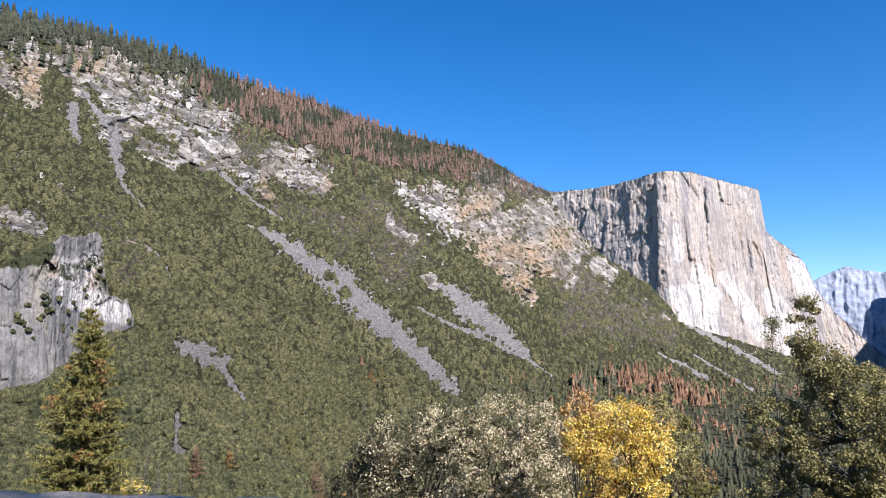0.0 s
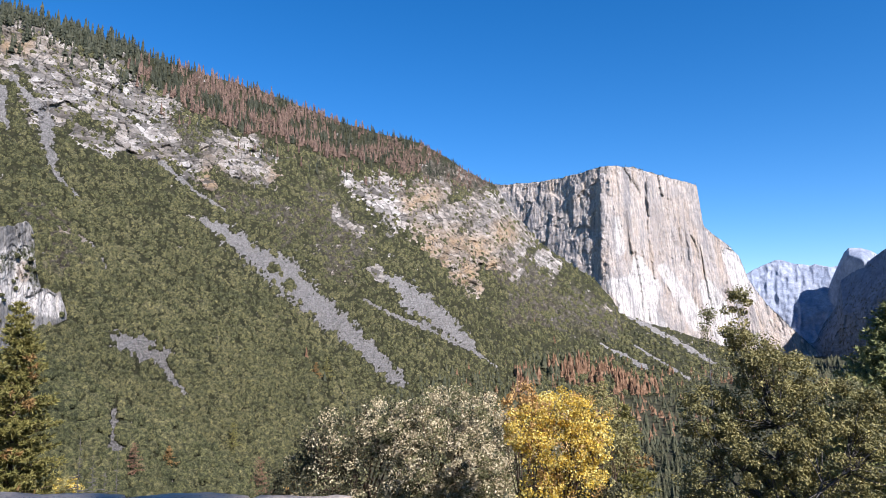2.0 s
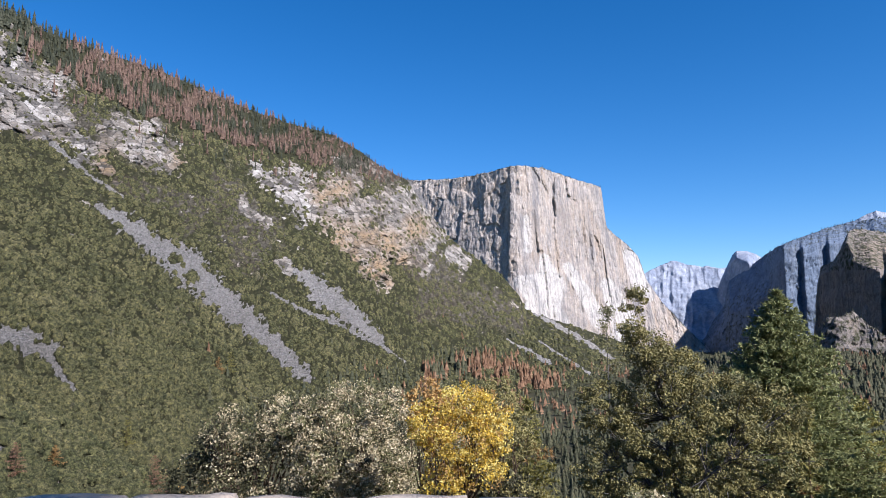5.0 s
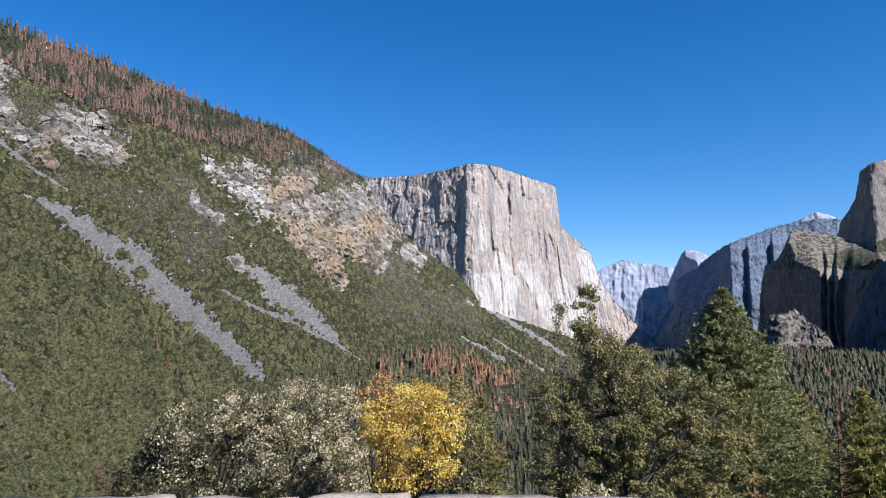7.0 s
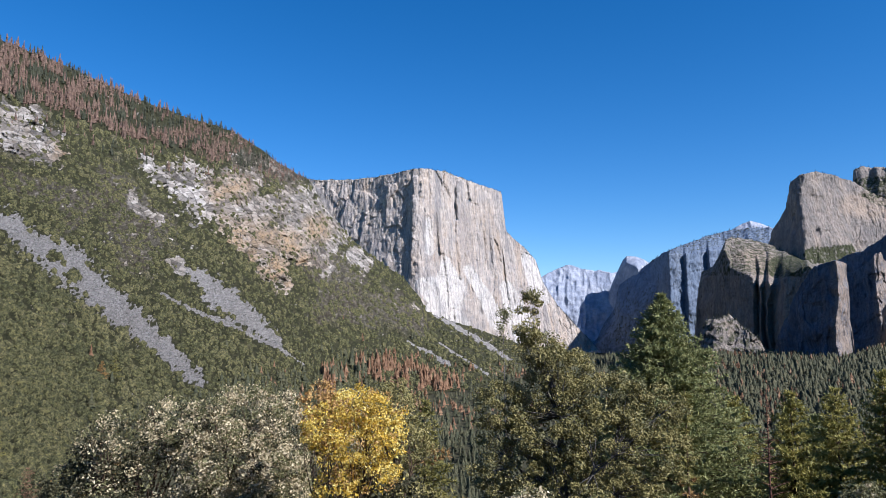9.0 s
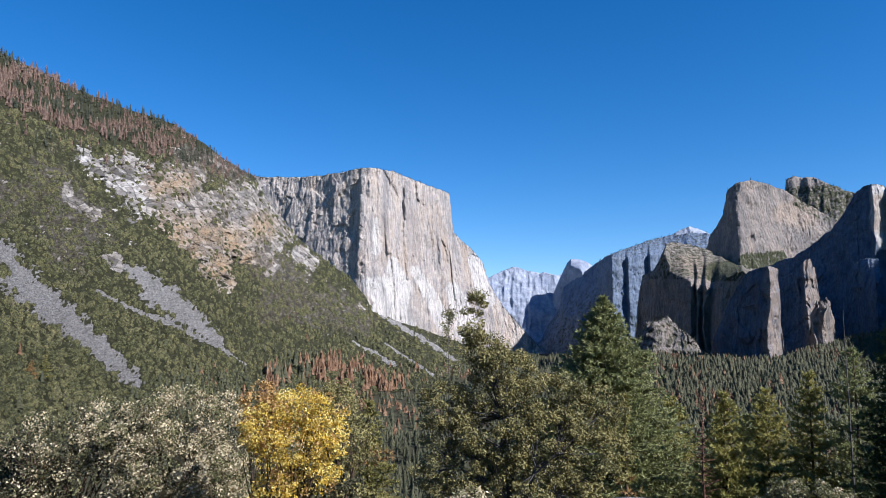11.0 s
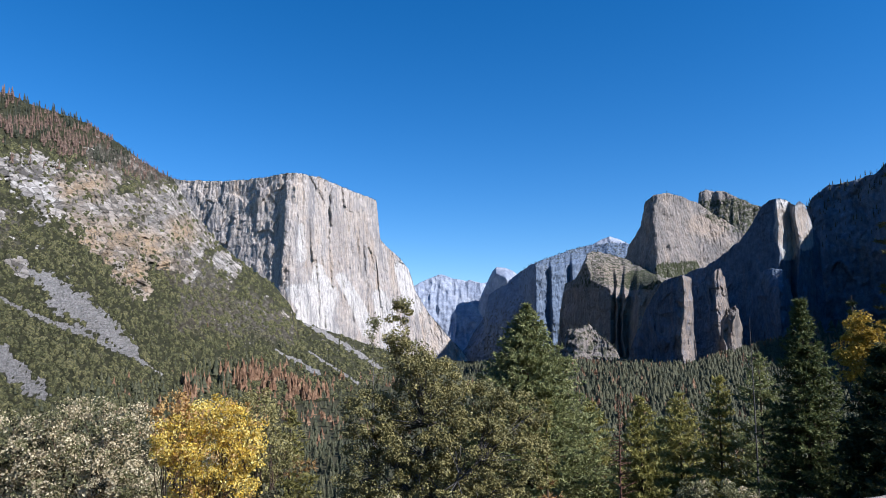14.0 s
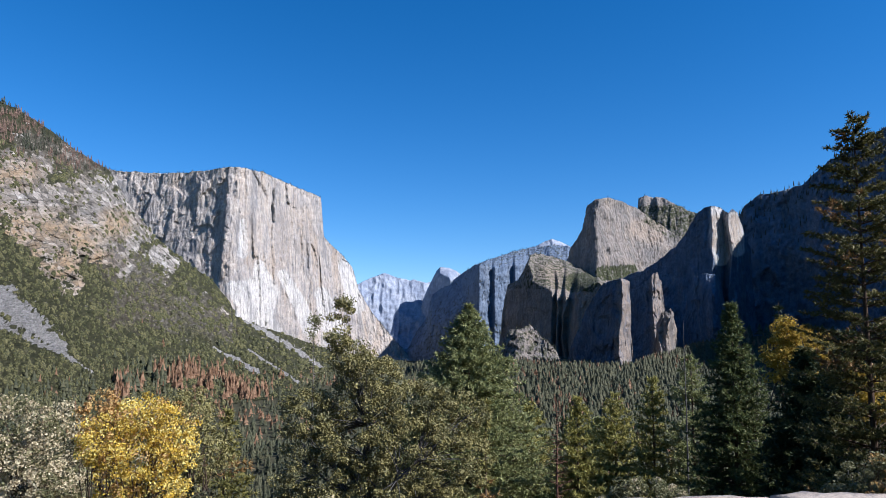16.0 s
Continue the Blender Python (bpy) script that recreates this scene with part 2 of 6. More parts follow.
# pale blue base stands in for haze over the far summits
M_FAR = granite("hazed_high_granite", (0.46, 0.49, 0.555), (0.30, 0.34, 0.42), (0.185, 0.22, 0.29), (0.44, 0.455, 0.49), 0.6, 0.3, 0.25, 0.2)
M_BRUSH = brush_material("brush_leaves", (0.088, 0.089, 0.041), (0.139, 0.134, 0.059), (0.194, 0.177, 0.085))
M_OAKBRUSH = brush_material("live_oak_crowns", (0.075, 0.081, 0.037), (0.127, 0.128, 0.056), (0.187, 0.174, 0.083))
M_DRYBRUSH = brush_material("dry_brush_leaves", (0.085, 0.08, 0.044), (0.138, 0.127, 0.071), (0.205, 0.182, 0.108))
M_PINE = foliage("conifer_needles", (0.036, 0.041, 0.021), (0.056, 0.06, 0.03), (0.094, 0.089, 0.044), 0.02)
M_CREST = foliage("crest_needles", (0.024, 0.03, 0.016), (0.042, 0.047, 0.025), (0.07, 0.071, 0.038), 0.3)
M_DEADLOW = foliage("dead_valley_needles", (0.115, 0.062, 0.032), (0.20, 0.108, 0.056), (0.28, 0.168, 0.094), 0.3)
M_DEAD = foliage("dead_needles", (0.085, 0.06, 0.043), (0.15, 0.092, 0.066), (0.23, 0.15, 0.105), 0.3)


# noise and mesh tools
def lattice(seed):
    return np.random.RandomState(seed).rand(65536).astype(np.float32)


LAT = [lattice(100 + i) for i in range(12)]


def vnoise(x, y, z, seed=0):
    """Smooth value noise, -1 to 1."""
    xi, yi, zi = np.floor(x).astype(np.int64), np.floor(y).astype(np.int64), np.floor(z).astype(np.int64)
    fx, fy, fz = x - xi, y - yi, z - zi
    fx, fy, fz = fx * fx * (3 - 2 * fx), fy * fy * (3 - 2 * fy), fz * fz * (3 - 2 * fz)
    tab = LAT[seed % 12]

    def at(a, b, c):
        h = (a * 374761393 + b * 668265263 + c * 2147483647 + seed * 1442695041) & 0x7FFFFFFF
        h = (h ^ (h >> 13)) * 1274126177
        return tab[(h ^ (h >> 16)) & 65535]

    lo = (at(xi, yi, zi) * (1 - fx) + at(xi + 1, yi, zi) * fx) * (1 - fy) + (at(xi, yi + 1, zi) * (1 - fx) + at(xi + 1, yi + 1, zi) * fx) * fy
    hi = (at(xi, yi, zi + 1) * (1 - fx) + at(xi + 1, yi, zi + 1) * fx) * (1 - fy) + (at(xi, yi + 1, zi + 1) * (1 - fx) + at(xi + 1, yi + 1, zi + 1) * fx) * fy
    return (lo * (1 - fz) + hi * fz) * 2 - 1


def fbm(x, y, z, octaves=5, seed=0, gain=0.5):
    s, a, tot = 0, 1.0, 0.0
    for i in range(octaves):
        f = 2.03 ** i
        s = s + a * vnoise(x * f + 17.3 * i, y * f - 9.1 * i, z * f + 5.7 * i, seed + i)
        tot += a
        a *= gain
    return s / tot


def ridged(x, y, z, octaves=4, seed=0):
    s, a, tot = 0, 1.0, 0.0
    for i in range(octaves):
        f = 2.1 ** i
        s = s + a * (1 - 2 * np.abs(vnoise(x * f + 3.3 * i, y * f + 8.8 * i, z * f, seed + i)))
        tot += a
        a *= 0.55
    return s / tot


def blocks(x, y, z, seed=0, tilt=1.1):
    """Angular broken rock: every cell of a random cell pattern is a slab with its own height and tilt."""
    xi, yi, zi = np.floor(x).astype(np.int64), np.floor(y).astype(np.int64), np.floor(z).astype(np.int64)
    best, val = np.full(x.shape, 1e9), np.zeros(x.shape)
    tab = LAT[seed % 12]
    for k in range(27):
        a, b, c = xi + k % 3 - 1, yi + k // 3 % 3 - 1, zi + k // 9 - 1
        h = (a * 374761393 + b * 668265263 + c * 1103515245 + seed * 1442695041) & 0x7FFFFFFF
        h = (h ^ (h >> 13)) * 1274126177
        h = h ^ (h >> 16)
        j = [tab[(h + 7919 * q) & 65535] for q in range(6)]
        dx, dy, dz = x - a - j[0], y - b - j[1], z - c - j[2]
        d = dx * dx + dy * dy + dz * dz
        m = d < best
        best = np.where(m, d, best)
        val = np.where(m, 2 * j[3] - 1 + tilt * ((2 * j[4] - 1) * (dx - dy) + (2 * j[5] - 1) * dz), val)
    return val


def table(pts, x):
    return np.interp(x, [p[0] for p in pts], [p[1] for p in pts])


def quads(nrow, ncol):
    i = np.arange(nrow - 1)[:, None] * ncol + np.arange(ncol - 1)[None, :]
    return np.stack([i, i + 1, i + ncol + 1, i + ncol], -1).reshape(-1, 4)


def grid_mesh(name, verts, faces, material, mask=None, smooth=True):
    me = bpy.data.meshes.new(name)
    verts, faces = np.asarray(verts, np.float32).reshape(-1, 3), np.asarray(faces, np.int32)
    n = faces.shape[1]
    me.vertices.add(len(verts))
    me.vertices.foreach_set("co", verts.ravel())
    me.loops.add(faces.size)
    me.loops.foreach_set("vertex_index", faces.ravel())
    me.polygons.add(len(faces))
    me.polygons.foreach_set("loop_start", np.arange(len(faces), dtype=np.int32) * n)
    me.polygons.foreach_set("use_smooth", np.full(len(faces), smooth))
    me.update(calc_edges=True)
    me.validate()
    if mask is not None:
        at = me.color_attributes.new("mask", "FLOAT_COLOR", "POINT")
        at.data.foreach_set("color", np.concatenate([mask.reshape(len(verts), -1), np.ones((len(verts), 1))], 1)[:, :4].astype(np.float32).ravel())
    me.materials.append(material)
    return me


def capsule(az, el, pts, full=1.0, none=2.0):
    """1 inside a chain of (az, el, radius) beads, falling to 0 at twice the radius."""
    best = np.zeros_like(az)
    c = np.cos(np.radians(el))
    for (a0, e0, r0), (a1, e1, r1) in zip(pts, pts[1:] + pts[-1:]):
        dx, dy = (a1 - a0), (e1 - e0)
        u = np.clip(((az - a0) * dx + (el - e0) * dy) / max(dx * dx + dy * dy, 1e-6), 0, 1)
        d = np.hypot((az - a0 - u * dx) * c, el - e0 - u * dy) / (r0 + u * (r1 - r0))
        best = np.maximum(best, np.clip((none - d) / (none - full), 0, 1))
    return best


def shell(az0, az1, na, ns, top, near, far, floor=-150.0, bend=None, rough=0.0, rough_seed=0, back=500.0):
    """A mountain as seen from the overlook, in plan and height: foot and crest distances and the crest's elevation by azimuth.
    Returns azimuth, elevation and place arrays, rows from foot to crest and down the back."""
    az = np.linspace(az0, az1, na)
    te = table(top, az) + rough * fbm(az * 2.2, az * 0, az * 0, 5, rough_seed, 0.6)
    rn, rf = table(near, az), table(far, az)
    zt = EYE + rf * np.tan(np.radians(te))
    fl = np.minimum(np.full(na, floor), zt - 1)
    s = np.linspace(0, 1, ns)[:, None]
    fr, fz = bend(s, az) if bend else (s, s)
    r = rn + (rf - rn) * fr
    z = fl + (zt - fl) * fz
    bk = np.linspace(0, 1, 9)[1:, None]
    rb = np.minimum(rf + back * bk, 6000)
    zb = zt - 6 - (zt - floor) * bk ** 1.3
    r, z = np.concatenate([r, rb + 0 * zt]), np.concatenate([z, zb])
    azg = np.broadcast_to(az, r.shape)
    el = np.degrees(np.arctan2(z - EYE, r))
    return azg, el, r, z


def spot(az, r, z):
    a = np.radians(az)
    return np.stack([r * np.sin(a), r * np.cos(a), z], -1)


def push(P, amount):
    """Moves points along the line of sight from the overlook: amount metres nearer."""
    d = np.linalg.norm(P - np.array([0, 0, EYE]), axis=-1, keepdims=True)
    return np.array([0, 0, EYE]) + (P - np.array([0, 0, EYE])) * (1 - amount[..., None] / d)


# the valley side: brush slope with screes, rock bands and a forested crest
RIDGE = [(-56, 22.4), (-52.3, 22.4), (-48.7, 22.4), (-44.9, 22.3), (-39.0, 21.4), (-34.5, 20.4), (-28.9, 19.4), (-22.2, 17.3), (-19.2, 16.5), (-15.4, 15.7),
         (-13.4, 14.6), (-11.5, 13.4), (-9.2, 12.2), (-7.4, 9.6), (-5.5, 7.3), (-3.6, 5.9), (-1.2, 4.2), (0.2, 2.6), (0.7, 1.4), (3.9, 0.3),
         (6.9, -0.7), (8.9, -1.4), (12.0, -1.7), (15, -2.1)]
SLOPE_NEAR = [(-56, 470), (-45, 530), (-30, 640), (-15, 900), (-5, 1350), (5, 1800), (10, 2600), (15, 3700)]
SLOPE_FAR = [(-56, 1600), (-45, 1700), (-30, 2000), (-15, 2500), (-9, 2900), (0, 3100), (5, 3300), (10, 3600), (15, 3950)]
SCREES = [
    [(-33.2, 9.0, 0.24), (-31.4, 8.0, 0.6), (-29.3, 6.4, 0.8), (-26.7, 4.8, 1.25), (-24.4, 2.7, 1.1), (-22.1, 0.6, 0.9), (-19.7, -1.7, 0.75), (-17.2, -4.0, 0.5)],
    [(-18.1, 4.6, 0.32), (-16.4, 3.2, 0.95), (-15.0, 2.0, 0.95), (-13.2, 0.4, 0.7), (-11.3, -1.0, 0.3)],
    [(-20.2, 2.7, 0.16), (-17.8, 1.5, 0.16), (-14.1, -0.1, 0.2), (-10.9, -1.7, 0.16), (-9.3, -2.8, 0.12)],
    [(-47.3, 17.1, 0.3), (-47.2, 15.5, 0.34), (-46.7, 14.7, 0.2)],
    [(-46.6, 18.0, 0.2), (-44.3, 15.6, 0.42), (-44.2, 13.8, 0.36), (-43.6, 11.9, 0.24), (-41.8, 9.9, 0.1)],
    [(-38.4, -0.5, 0.8), (-37.2, -0.9, 0.95), (-35.7, -1.6, 0.55), (-35.4, -2.7, 0.24), (-34.1, -4.4, 0.28)],
    [(-38.8, -5.6, 0.26), (-38.9, -7.4, 0.3), (-38.7, -8.2, 0.6)],
    [(1.3, 1.2, 0.12), (4.3, -0.4, 0.22), (7.7, -2.6, 0.13)],
    [(1.8, -1.2, 0.07), (5.7, -3.7, 0.13)],
    [(-0.9, -1.0, 0.1), (2.6, -2.9, 0.2)],
    [(-41.0, 6.9, 0.12), (-39.9, 5.0, 0.12)],
    [(-36.9, 13.6, 0.2), (-34.2, 11.5, 0.16), (-31.4, 9.8, 0.12)],
]
ISLANDS = [(-27.6, 5.3, 0.4), (-26.2, 4.0, 0.4)]
ROCKS = [
    [(-46.7, 19.6, 1.1), (-44.2, 20.4, 1.3), (-43.7, 18.6, 1.8), (-41.0, 18.8, 1.7), (-38.6, 17.6, 1.1), (-36.2, 17.4, 0.7)],
    [(-44.3, 16.3, 0.9), (-42.2, 17.4, 0.9), (-39.2, 16.4, 0.7)],
    [(-36.6, 15.8, 0.4), (-35.0, 14.1, 0.7), (-33.6, 12.7, 0.7), (-32.4, 11.6, 0.3)],
    [(-42.0, 14.8, 0.5), (-40.3, 14.1, 0.6), (-38.4, 14.1, 0.6), (-36.5, 13.6, 0.4)],
    [(-38.7, 15.8, 0.5), (-37.0, 15.1, 0.6), (-36.1, 14.3, 0.4)],
    [(-32.3, 14.5, 1.0), (-30.2, 14.0, 1.4), (-28.1, 12.9, 0.9)],
    [(-50.9, 21.0, 0.6), (-50.0, 19.4, 0.7), (-50.1, 17.8, 0.6), (-50.1, 16.8, 0.3)],
    [(-49.0, 20.2, 0.4), (-47.6, 20.3, 0.3)],
    [(-54.0, 20.5, 0.8), (-52.5, 19.2, 0.7), (-51.2, 17.4, 0.45)],
    [(-48.5, 21.6, 0.3), (-46.2, 21.7, 0.3), (-45.5, 21.8, 0.3)],
    [(-21.4, 12.4, 0.7), (-19.2, 11.4, 1.2), (-17.3, 10.2, 1.4), (-15.7, 8.8, 1.2), (-14.9, 10.7, 1.3), (-13.7, 11.8, 0.6)],
    [(-22.6, 10.2, 0.3), (-22.1, 9.1, 0.35), (-20.7, 8.4, 0.35)],
    [(-14.2, 7.6, 1.1), (-12.4, 6.7, 1.3), (-11.6, 5.0, 1.0), (-11.0, 3.8, 0.6)],
    [(-10.2, 7.2, 1.1), (-8.4, 6.2, 0.9), (-7.6, 4.9, 0.5)],
    [(-13.0, 9.7, 1.2), (-10.7, 10.1, 1.1), (-10.0, 8.3, 1.3), (-7.9, 9.4, 1.1), (-7.2, 7.5, 0.9), (-9.7, 10.8, 0.9)],
    [(-5.5, 6.1, 0.6), (-4.4, 5.1, 0.5)],
    [(-19.2, 5.1, 0.5), (-18.8, 4.6, 0.3)],
    [(-6.3, 9.3, 0.5), (-5.2, 7.9, 0.5)],
    [(-54.0, 8.6, 0.6), (-50.2, 8.7, 0.6), (-49.2, 8.1, 0.5)],
    [(-43.4, 8.1, 0.25), (-42.3, 7.5, 0.2), (-41.1, 6.8, 0.15)],
]
DRY = [
    [(-24.5, 10.9, 1.7), (-21.6, 7.7, 2.1), (-22.5, 5.3, 1.1)],
    [(-8.9, 6.1, 2.1), (-5.8, 3.8, 2.0), (-7.6, 1.9, 1.5), (-3.1, 1.9, 1.5), (-0.2, 0.3, 1.0)],
    [(-14.4, 13.5, 0.9), (-10.1, 12.2, 0.9)],
    [(-44.9, 8.6, 1.1), (-42.8, 7.5, 0.9), (-42.7, 5.3, 1.1)],
    [(-31.5, 10.7, 0.8), (-25.9, 9.5, 0.9), (-26.8, 7.6, 0.6)],
    [(-11.4, 8.4, 1.4), (-9.0, 7.2, 1.6), (-10.6, 11.4, 1.3)],
    [(-35.2, 15.5, 1.3), (-29.7, 13.5, 1.9)],
    [(-48.0, 21.0, 1.4), (-44.0, 20.6, 1.6)],
]
WARM = [(-50.0, 18.6, 0.9), (-49.2, 18.0, 0.6), (-47.1, 20.1, 0.3), (-46.1, 20.3, 0.4), (-32.6, 12.3, 0.6), (-27.6, 12.9, 0.5), (-16.4, 10.9, 0.6), (-15.0, 7.4, 1.0), (-13.6, 5.3, 0.8), (-11.5, 4.8, 0.9), (-12.6, 7.4, 0.8), (-14.9, 11.3, 0.7), (-10.6, 7.0, 0.8), (-8.4, 8.2, 0.7), (-9.6, 5.4, 0.6), (-11.2, 3.7, 0.6)]
SLOPE_NA, SLOPE_NS = 720, 320


def slope_masks(az, el):
    """Rock, scree and warm shares over the slope; ragged, with streaks down the fall line."""
    across, along = 0.66 * az + 0.75 * el, 0.75 * az - 0.66 * el
    streak = fbm(across * 0.9, along * 0.28, 0 * az, 5, 1, 0.6)
    rag = fbm(az * 1.7, el * 1.7, 0 * az, 6, 4, 0.65)
    fine = fbm(az * 5, el * 5, 0 * az, 4, 7, 0.6)
    scree = np.zeros_like(az)
    for chain in SCREES:
        scree = np.maximum(scree, capsule(az, el, chain, 0.2, 2.1))
    for isl in ISLANDS:
        scree = scree * (1 - capsule(az, el, [isl], 0.7, 1.3))
    scree = np.clip((scree + 0.7 * fine + 0.45 * rag - 0.42) / 0.2, 0, 1)
    rock = np.zeros_like(az)
    for chain in ROCKS:
        rock = np.maximum(rock, capsule(az, el, chain, 0.1, 1.9))
    seat = np.clip(rock * 12, 0, 1)
    rock = seat * np.clip((rock + 0.5 * streak + 0.75 * rag + 0.5 * fine - 0.22) / 0.2, 0, 1)
    dry = np.zeros_like(az)
    for chain in DRY:
        dry = np.maximum(dry, capsule(az, el, chain, 0.3, 1.9))
    dry = np.clip(dry + 0.5 * streak + 0.4 * rag - 0.25, 0, 1)
    dots = fbm(az * 3.2, el * 4.0, 0 * az, 4, 9, 0.6) + 0.5 * streak
    band = np.clip((el - table([(-56, 6), (-40, 5), (-30, 3), (-20, 0), (-10, -2.5), (0, -3.5), (15, -6)], az)) / 4, 0, 1)
    rock = np.maximum(rock, np.clip((dots + 0.14 * band + 0.22 * dry - 0.62) / 0.12, 0, 1))
    warm = np.zeros_like(az)
    for w in WARM:
        warm = np.maximum(warm, capsule(az, el, [w], 0.5, 2.3))
    return rock, scree, np.clip(warm * (0.7 + 1.2 * rag), 0, 1), dry


def valley_side():
    az, el, r, z = shell(-55, 15, SLOPE_NA, SLOPE_NS, RIDGE, SLOPE_NEAR, SLOPE_FAR, rough=0.12, rough_seed=3, back=700)
    P = spot(az, r, z)
    rock, scree, warm, dry = slope_masks(az, el)
    x, y, h = P[..., 0], P[..., 1], P[..., 2]
    gully = ridged(x / 260 + y / 900, y / 520, h / 2000, 3, 2)
    amount = 28 * gully + 9 * fbm(x / 70, y / 70, h / 70, 4, 5) + 7 * dry * ridged(x / 45, y / 45, h / 90, 3, 7)
    lie = (table(SLOPE_FAR, az) - table(SLOPE_NEAR, az)) / (table(SLOPE_FAR, az) * np.tan(np.radians(table(RIDGE, az))) + 150)
    # broken ledges on the tan bands, upright joints on the high cliffs
    ledgy = capsule(az, el, [(-20.0, 11.2, 1.2), (-15.6, 9.4, 1.9), (-14.0, 7.4, 2.2), (-11.0, 6.6, 2.6), (-8.0, 8.6, 2.2)], 0.6, 1.6)
    beds = el * 27 + 6 * fbm(x / 90, y / 90, h / 90, 2, 3) + 0.03 * x
    warp = beds + 14 * fbm(x / 90, y / 90, h / 90, 3, 4)
    saw = (warp / 40) % 1
    saw = np.minimum(saw, (1 - saw) * 4)
    thin = (warp / 13) % 1
    saw = saw + 0.5 * np.minimum(thin, (1 - thin) * 3)
    # joint planes stand upright across the fall line
    u, v = az * 30 + 8 * fbm(x / 60, y / 60, h / 60, 3, 8), el * 30 + 0.12 * az * 30
    joints = 10 * blocks(u / 44, v / 58, 0 * u, 3, 1.3) + 6 * blocks(u / 19, v / 24, 0 * u + 3.3, 5, 1.3) + 1.4 * blocks(u / 9, v / 9.5, 0 * u + 7.7, 7)
    # small outcrops stand less proud than the broad cliffs
    broad = rock.copy()
    for axis in (0, 1):
        broad = sum(np.roll(broad, q, axis) for q in range(-7, 8)) / 15
    joints = joints * np.clip(broad * 1.8 - 0.5, 0, 1)
    amount = amount + rock * (lie * (1.0 + 7.0 * ledgy) * saw + joints) - scree * 3
    P = push(P, amount)
    me = grid_mesh("valley_side", P, quads(*az.shape), M_SLOPE, np.stack([rock * 0.7, scree * 0.7, warm, dry], -1))
    lay = me.attributes.new("chart", "FLOAT_VECTOR", "POINT")
    lay.data.foreach_set("vector", np.stack([az * 27, el * 27, 0.02 * r], -1).astype(np.float32).ravel())
    tagged(new("mountain_slope", me), "steep brush-covered mountain side with grey screes and granite bands", "mountain", kind="structure")
    return P, az, el, rock, scree, dry


SLOPE_P, SLOPE_AZ, SLOPE_EL, SLOPE_ROCK, SLOPE_SCREE, SLOPE_DRY = valley_side()


def side_crag():
    """The grey cliff that stands out of the brush, rising from the slope's own line."""
    top = [(-56, 6.0), (-51.1, 5.4), (-50.0, 6.0), (-48.7, 6.7), (-47.3, 7.6), (-46.1, 7.8), (-45.2, 8.3), (-44.7, 7.4), (-44.4, 4.8), (-44.0, 3.4), (-42.8, 3.1), (-42.3, 1.6)]
    low = [(-56, -3.9), (-50.5, -3.5), (-47.6, -3.0), (-46.5, -1.4), (-44.4, 0.3), (-43.4, 0.6), (-42.3, 1.4)]
    na, ns = 250, 160
    az = np.linspace(-55, -42.3, na)
    e0, e1 = table(low, az) - 0.3, table(top, az) + 0.45 * fbm(az * 1.9, az * 0, az * 0, 5, 4, 0.65)
    foot = np.empty(na)
    for i, a in enumerate(az):
        c = int(round(np.clip((a + 55) / 70, 0, 1) * (SLOPE_NA - 1)))
        foot[i] = np.interp(e0[i], SLOPE_EL[:SLOPE_NS, c], np.hypot(SLOPE_P[:SLOPE_NS, c, 0], SLOPE_P[:SLOPE_NS, c, 1]))
    foot = np.convolve(np.pad(foot, 20, mode="edge"), np.ones(41) / 41, "valid") + 4
    s = np.linspace(0, 1, ns)[:, None]
    rise = (e1 - e0)[None, :]
    el = e0 + rise * s
    r = foot + 14 * s * np.clip(rise / 8, 0, 1) + 0 * el
    azg = az[None, :] + 0 * s
    P = spot(azg, r, EYE + r * np.tan(np.radians(el)))
    x, y, h = P[..., 0], P[..., 1], P[..., 2]
    amount = 2.6 * blocks(x / 24, y / 24, h / 260, 2, 0.6) + 1.5 * blocks(x / 9, y / 9, h / 110, 4, 0.7) + 0.6 * blocks(x / 4, y / 4, h / 30, 6, 0.8)
    up = np.clip((el - table([(-56, 2), (-49, 3), (-46.5, 1.5), (-42, 0)], az)) / 3, 0, 1)
    amount = amount + up * (2.8 * blocks(x / 17, y / 17, h / 20, 8, 0.8) + 1.4 * blocks(x / 7, y / 7, h / 9, 9, 0.8))
    amount = amount * np.clip(s * 10, 0, 1) * np.clip((-42.2 - az) / 1.0, 0, 1) + 2 - 5 * np.clip((az + 43.6) / 1.2, 0, 1)
    P = push(P, amount)
    # the shelf behind the brow, running back into the hill
    shelf = [P[-1] + spot(az, np.full(na, d), np.full(na, -0.02 * d)) for d in (6.0, 30.0, 120.0, 260.0)]
    mask = np.zeros((ns + 4, na, 3))
    mask[:ns, :, 0] = 0.6 * capsule(azg, el, [(-53.0, 6.0, 0.6), (-49.8, 6.2, 0.7), (-48.4, 6.7, 0.4)]) + 0.32 * capsule(azg, el, [(-48.2, 5.6, 0.5), (-46.6, 5.0, 0.5), (-44.6, 6.0, 0.5), (-44.2, 4.0, 0.5)]) + 0.12 * up
    mask[:ns, :, 1] = capsule(azg, el, [(-47.9, 5.6, 0.5), (-46.3, 4.8, 0.9), (-45.4, 5.6, 0.7), (-46.5, 3.4, 0.8), (-43.0, 2.0, 0.6)]) * 0.8
    mask[:ns, :, 2] = capsule(azg, el, [(-48.0, 5.7, 0.35), (-47.8, 5.0, 0.25)]) + capsule(azg, el, [(-45.2, 4.9, 0.3), (-45.2, 4.2, 0.25)])
    mask[ns:, :, 0] = 0.6
    P = np.concatenate([P, np.stack(shelf)])
    me = grid_mesh("granite_crag", P, quads(*P.shape[:2]), M_CLIFF, mask)
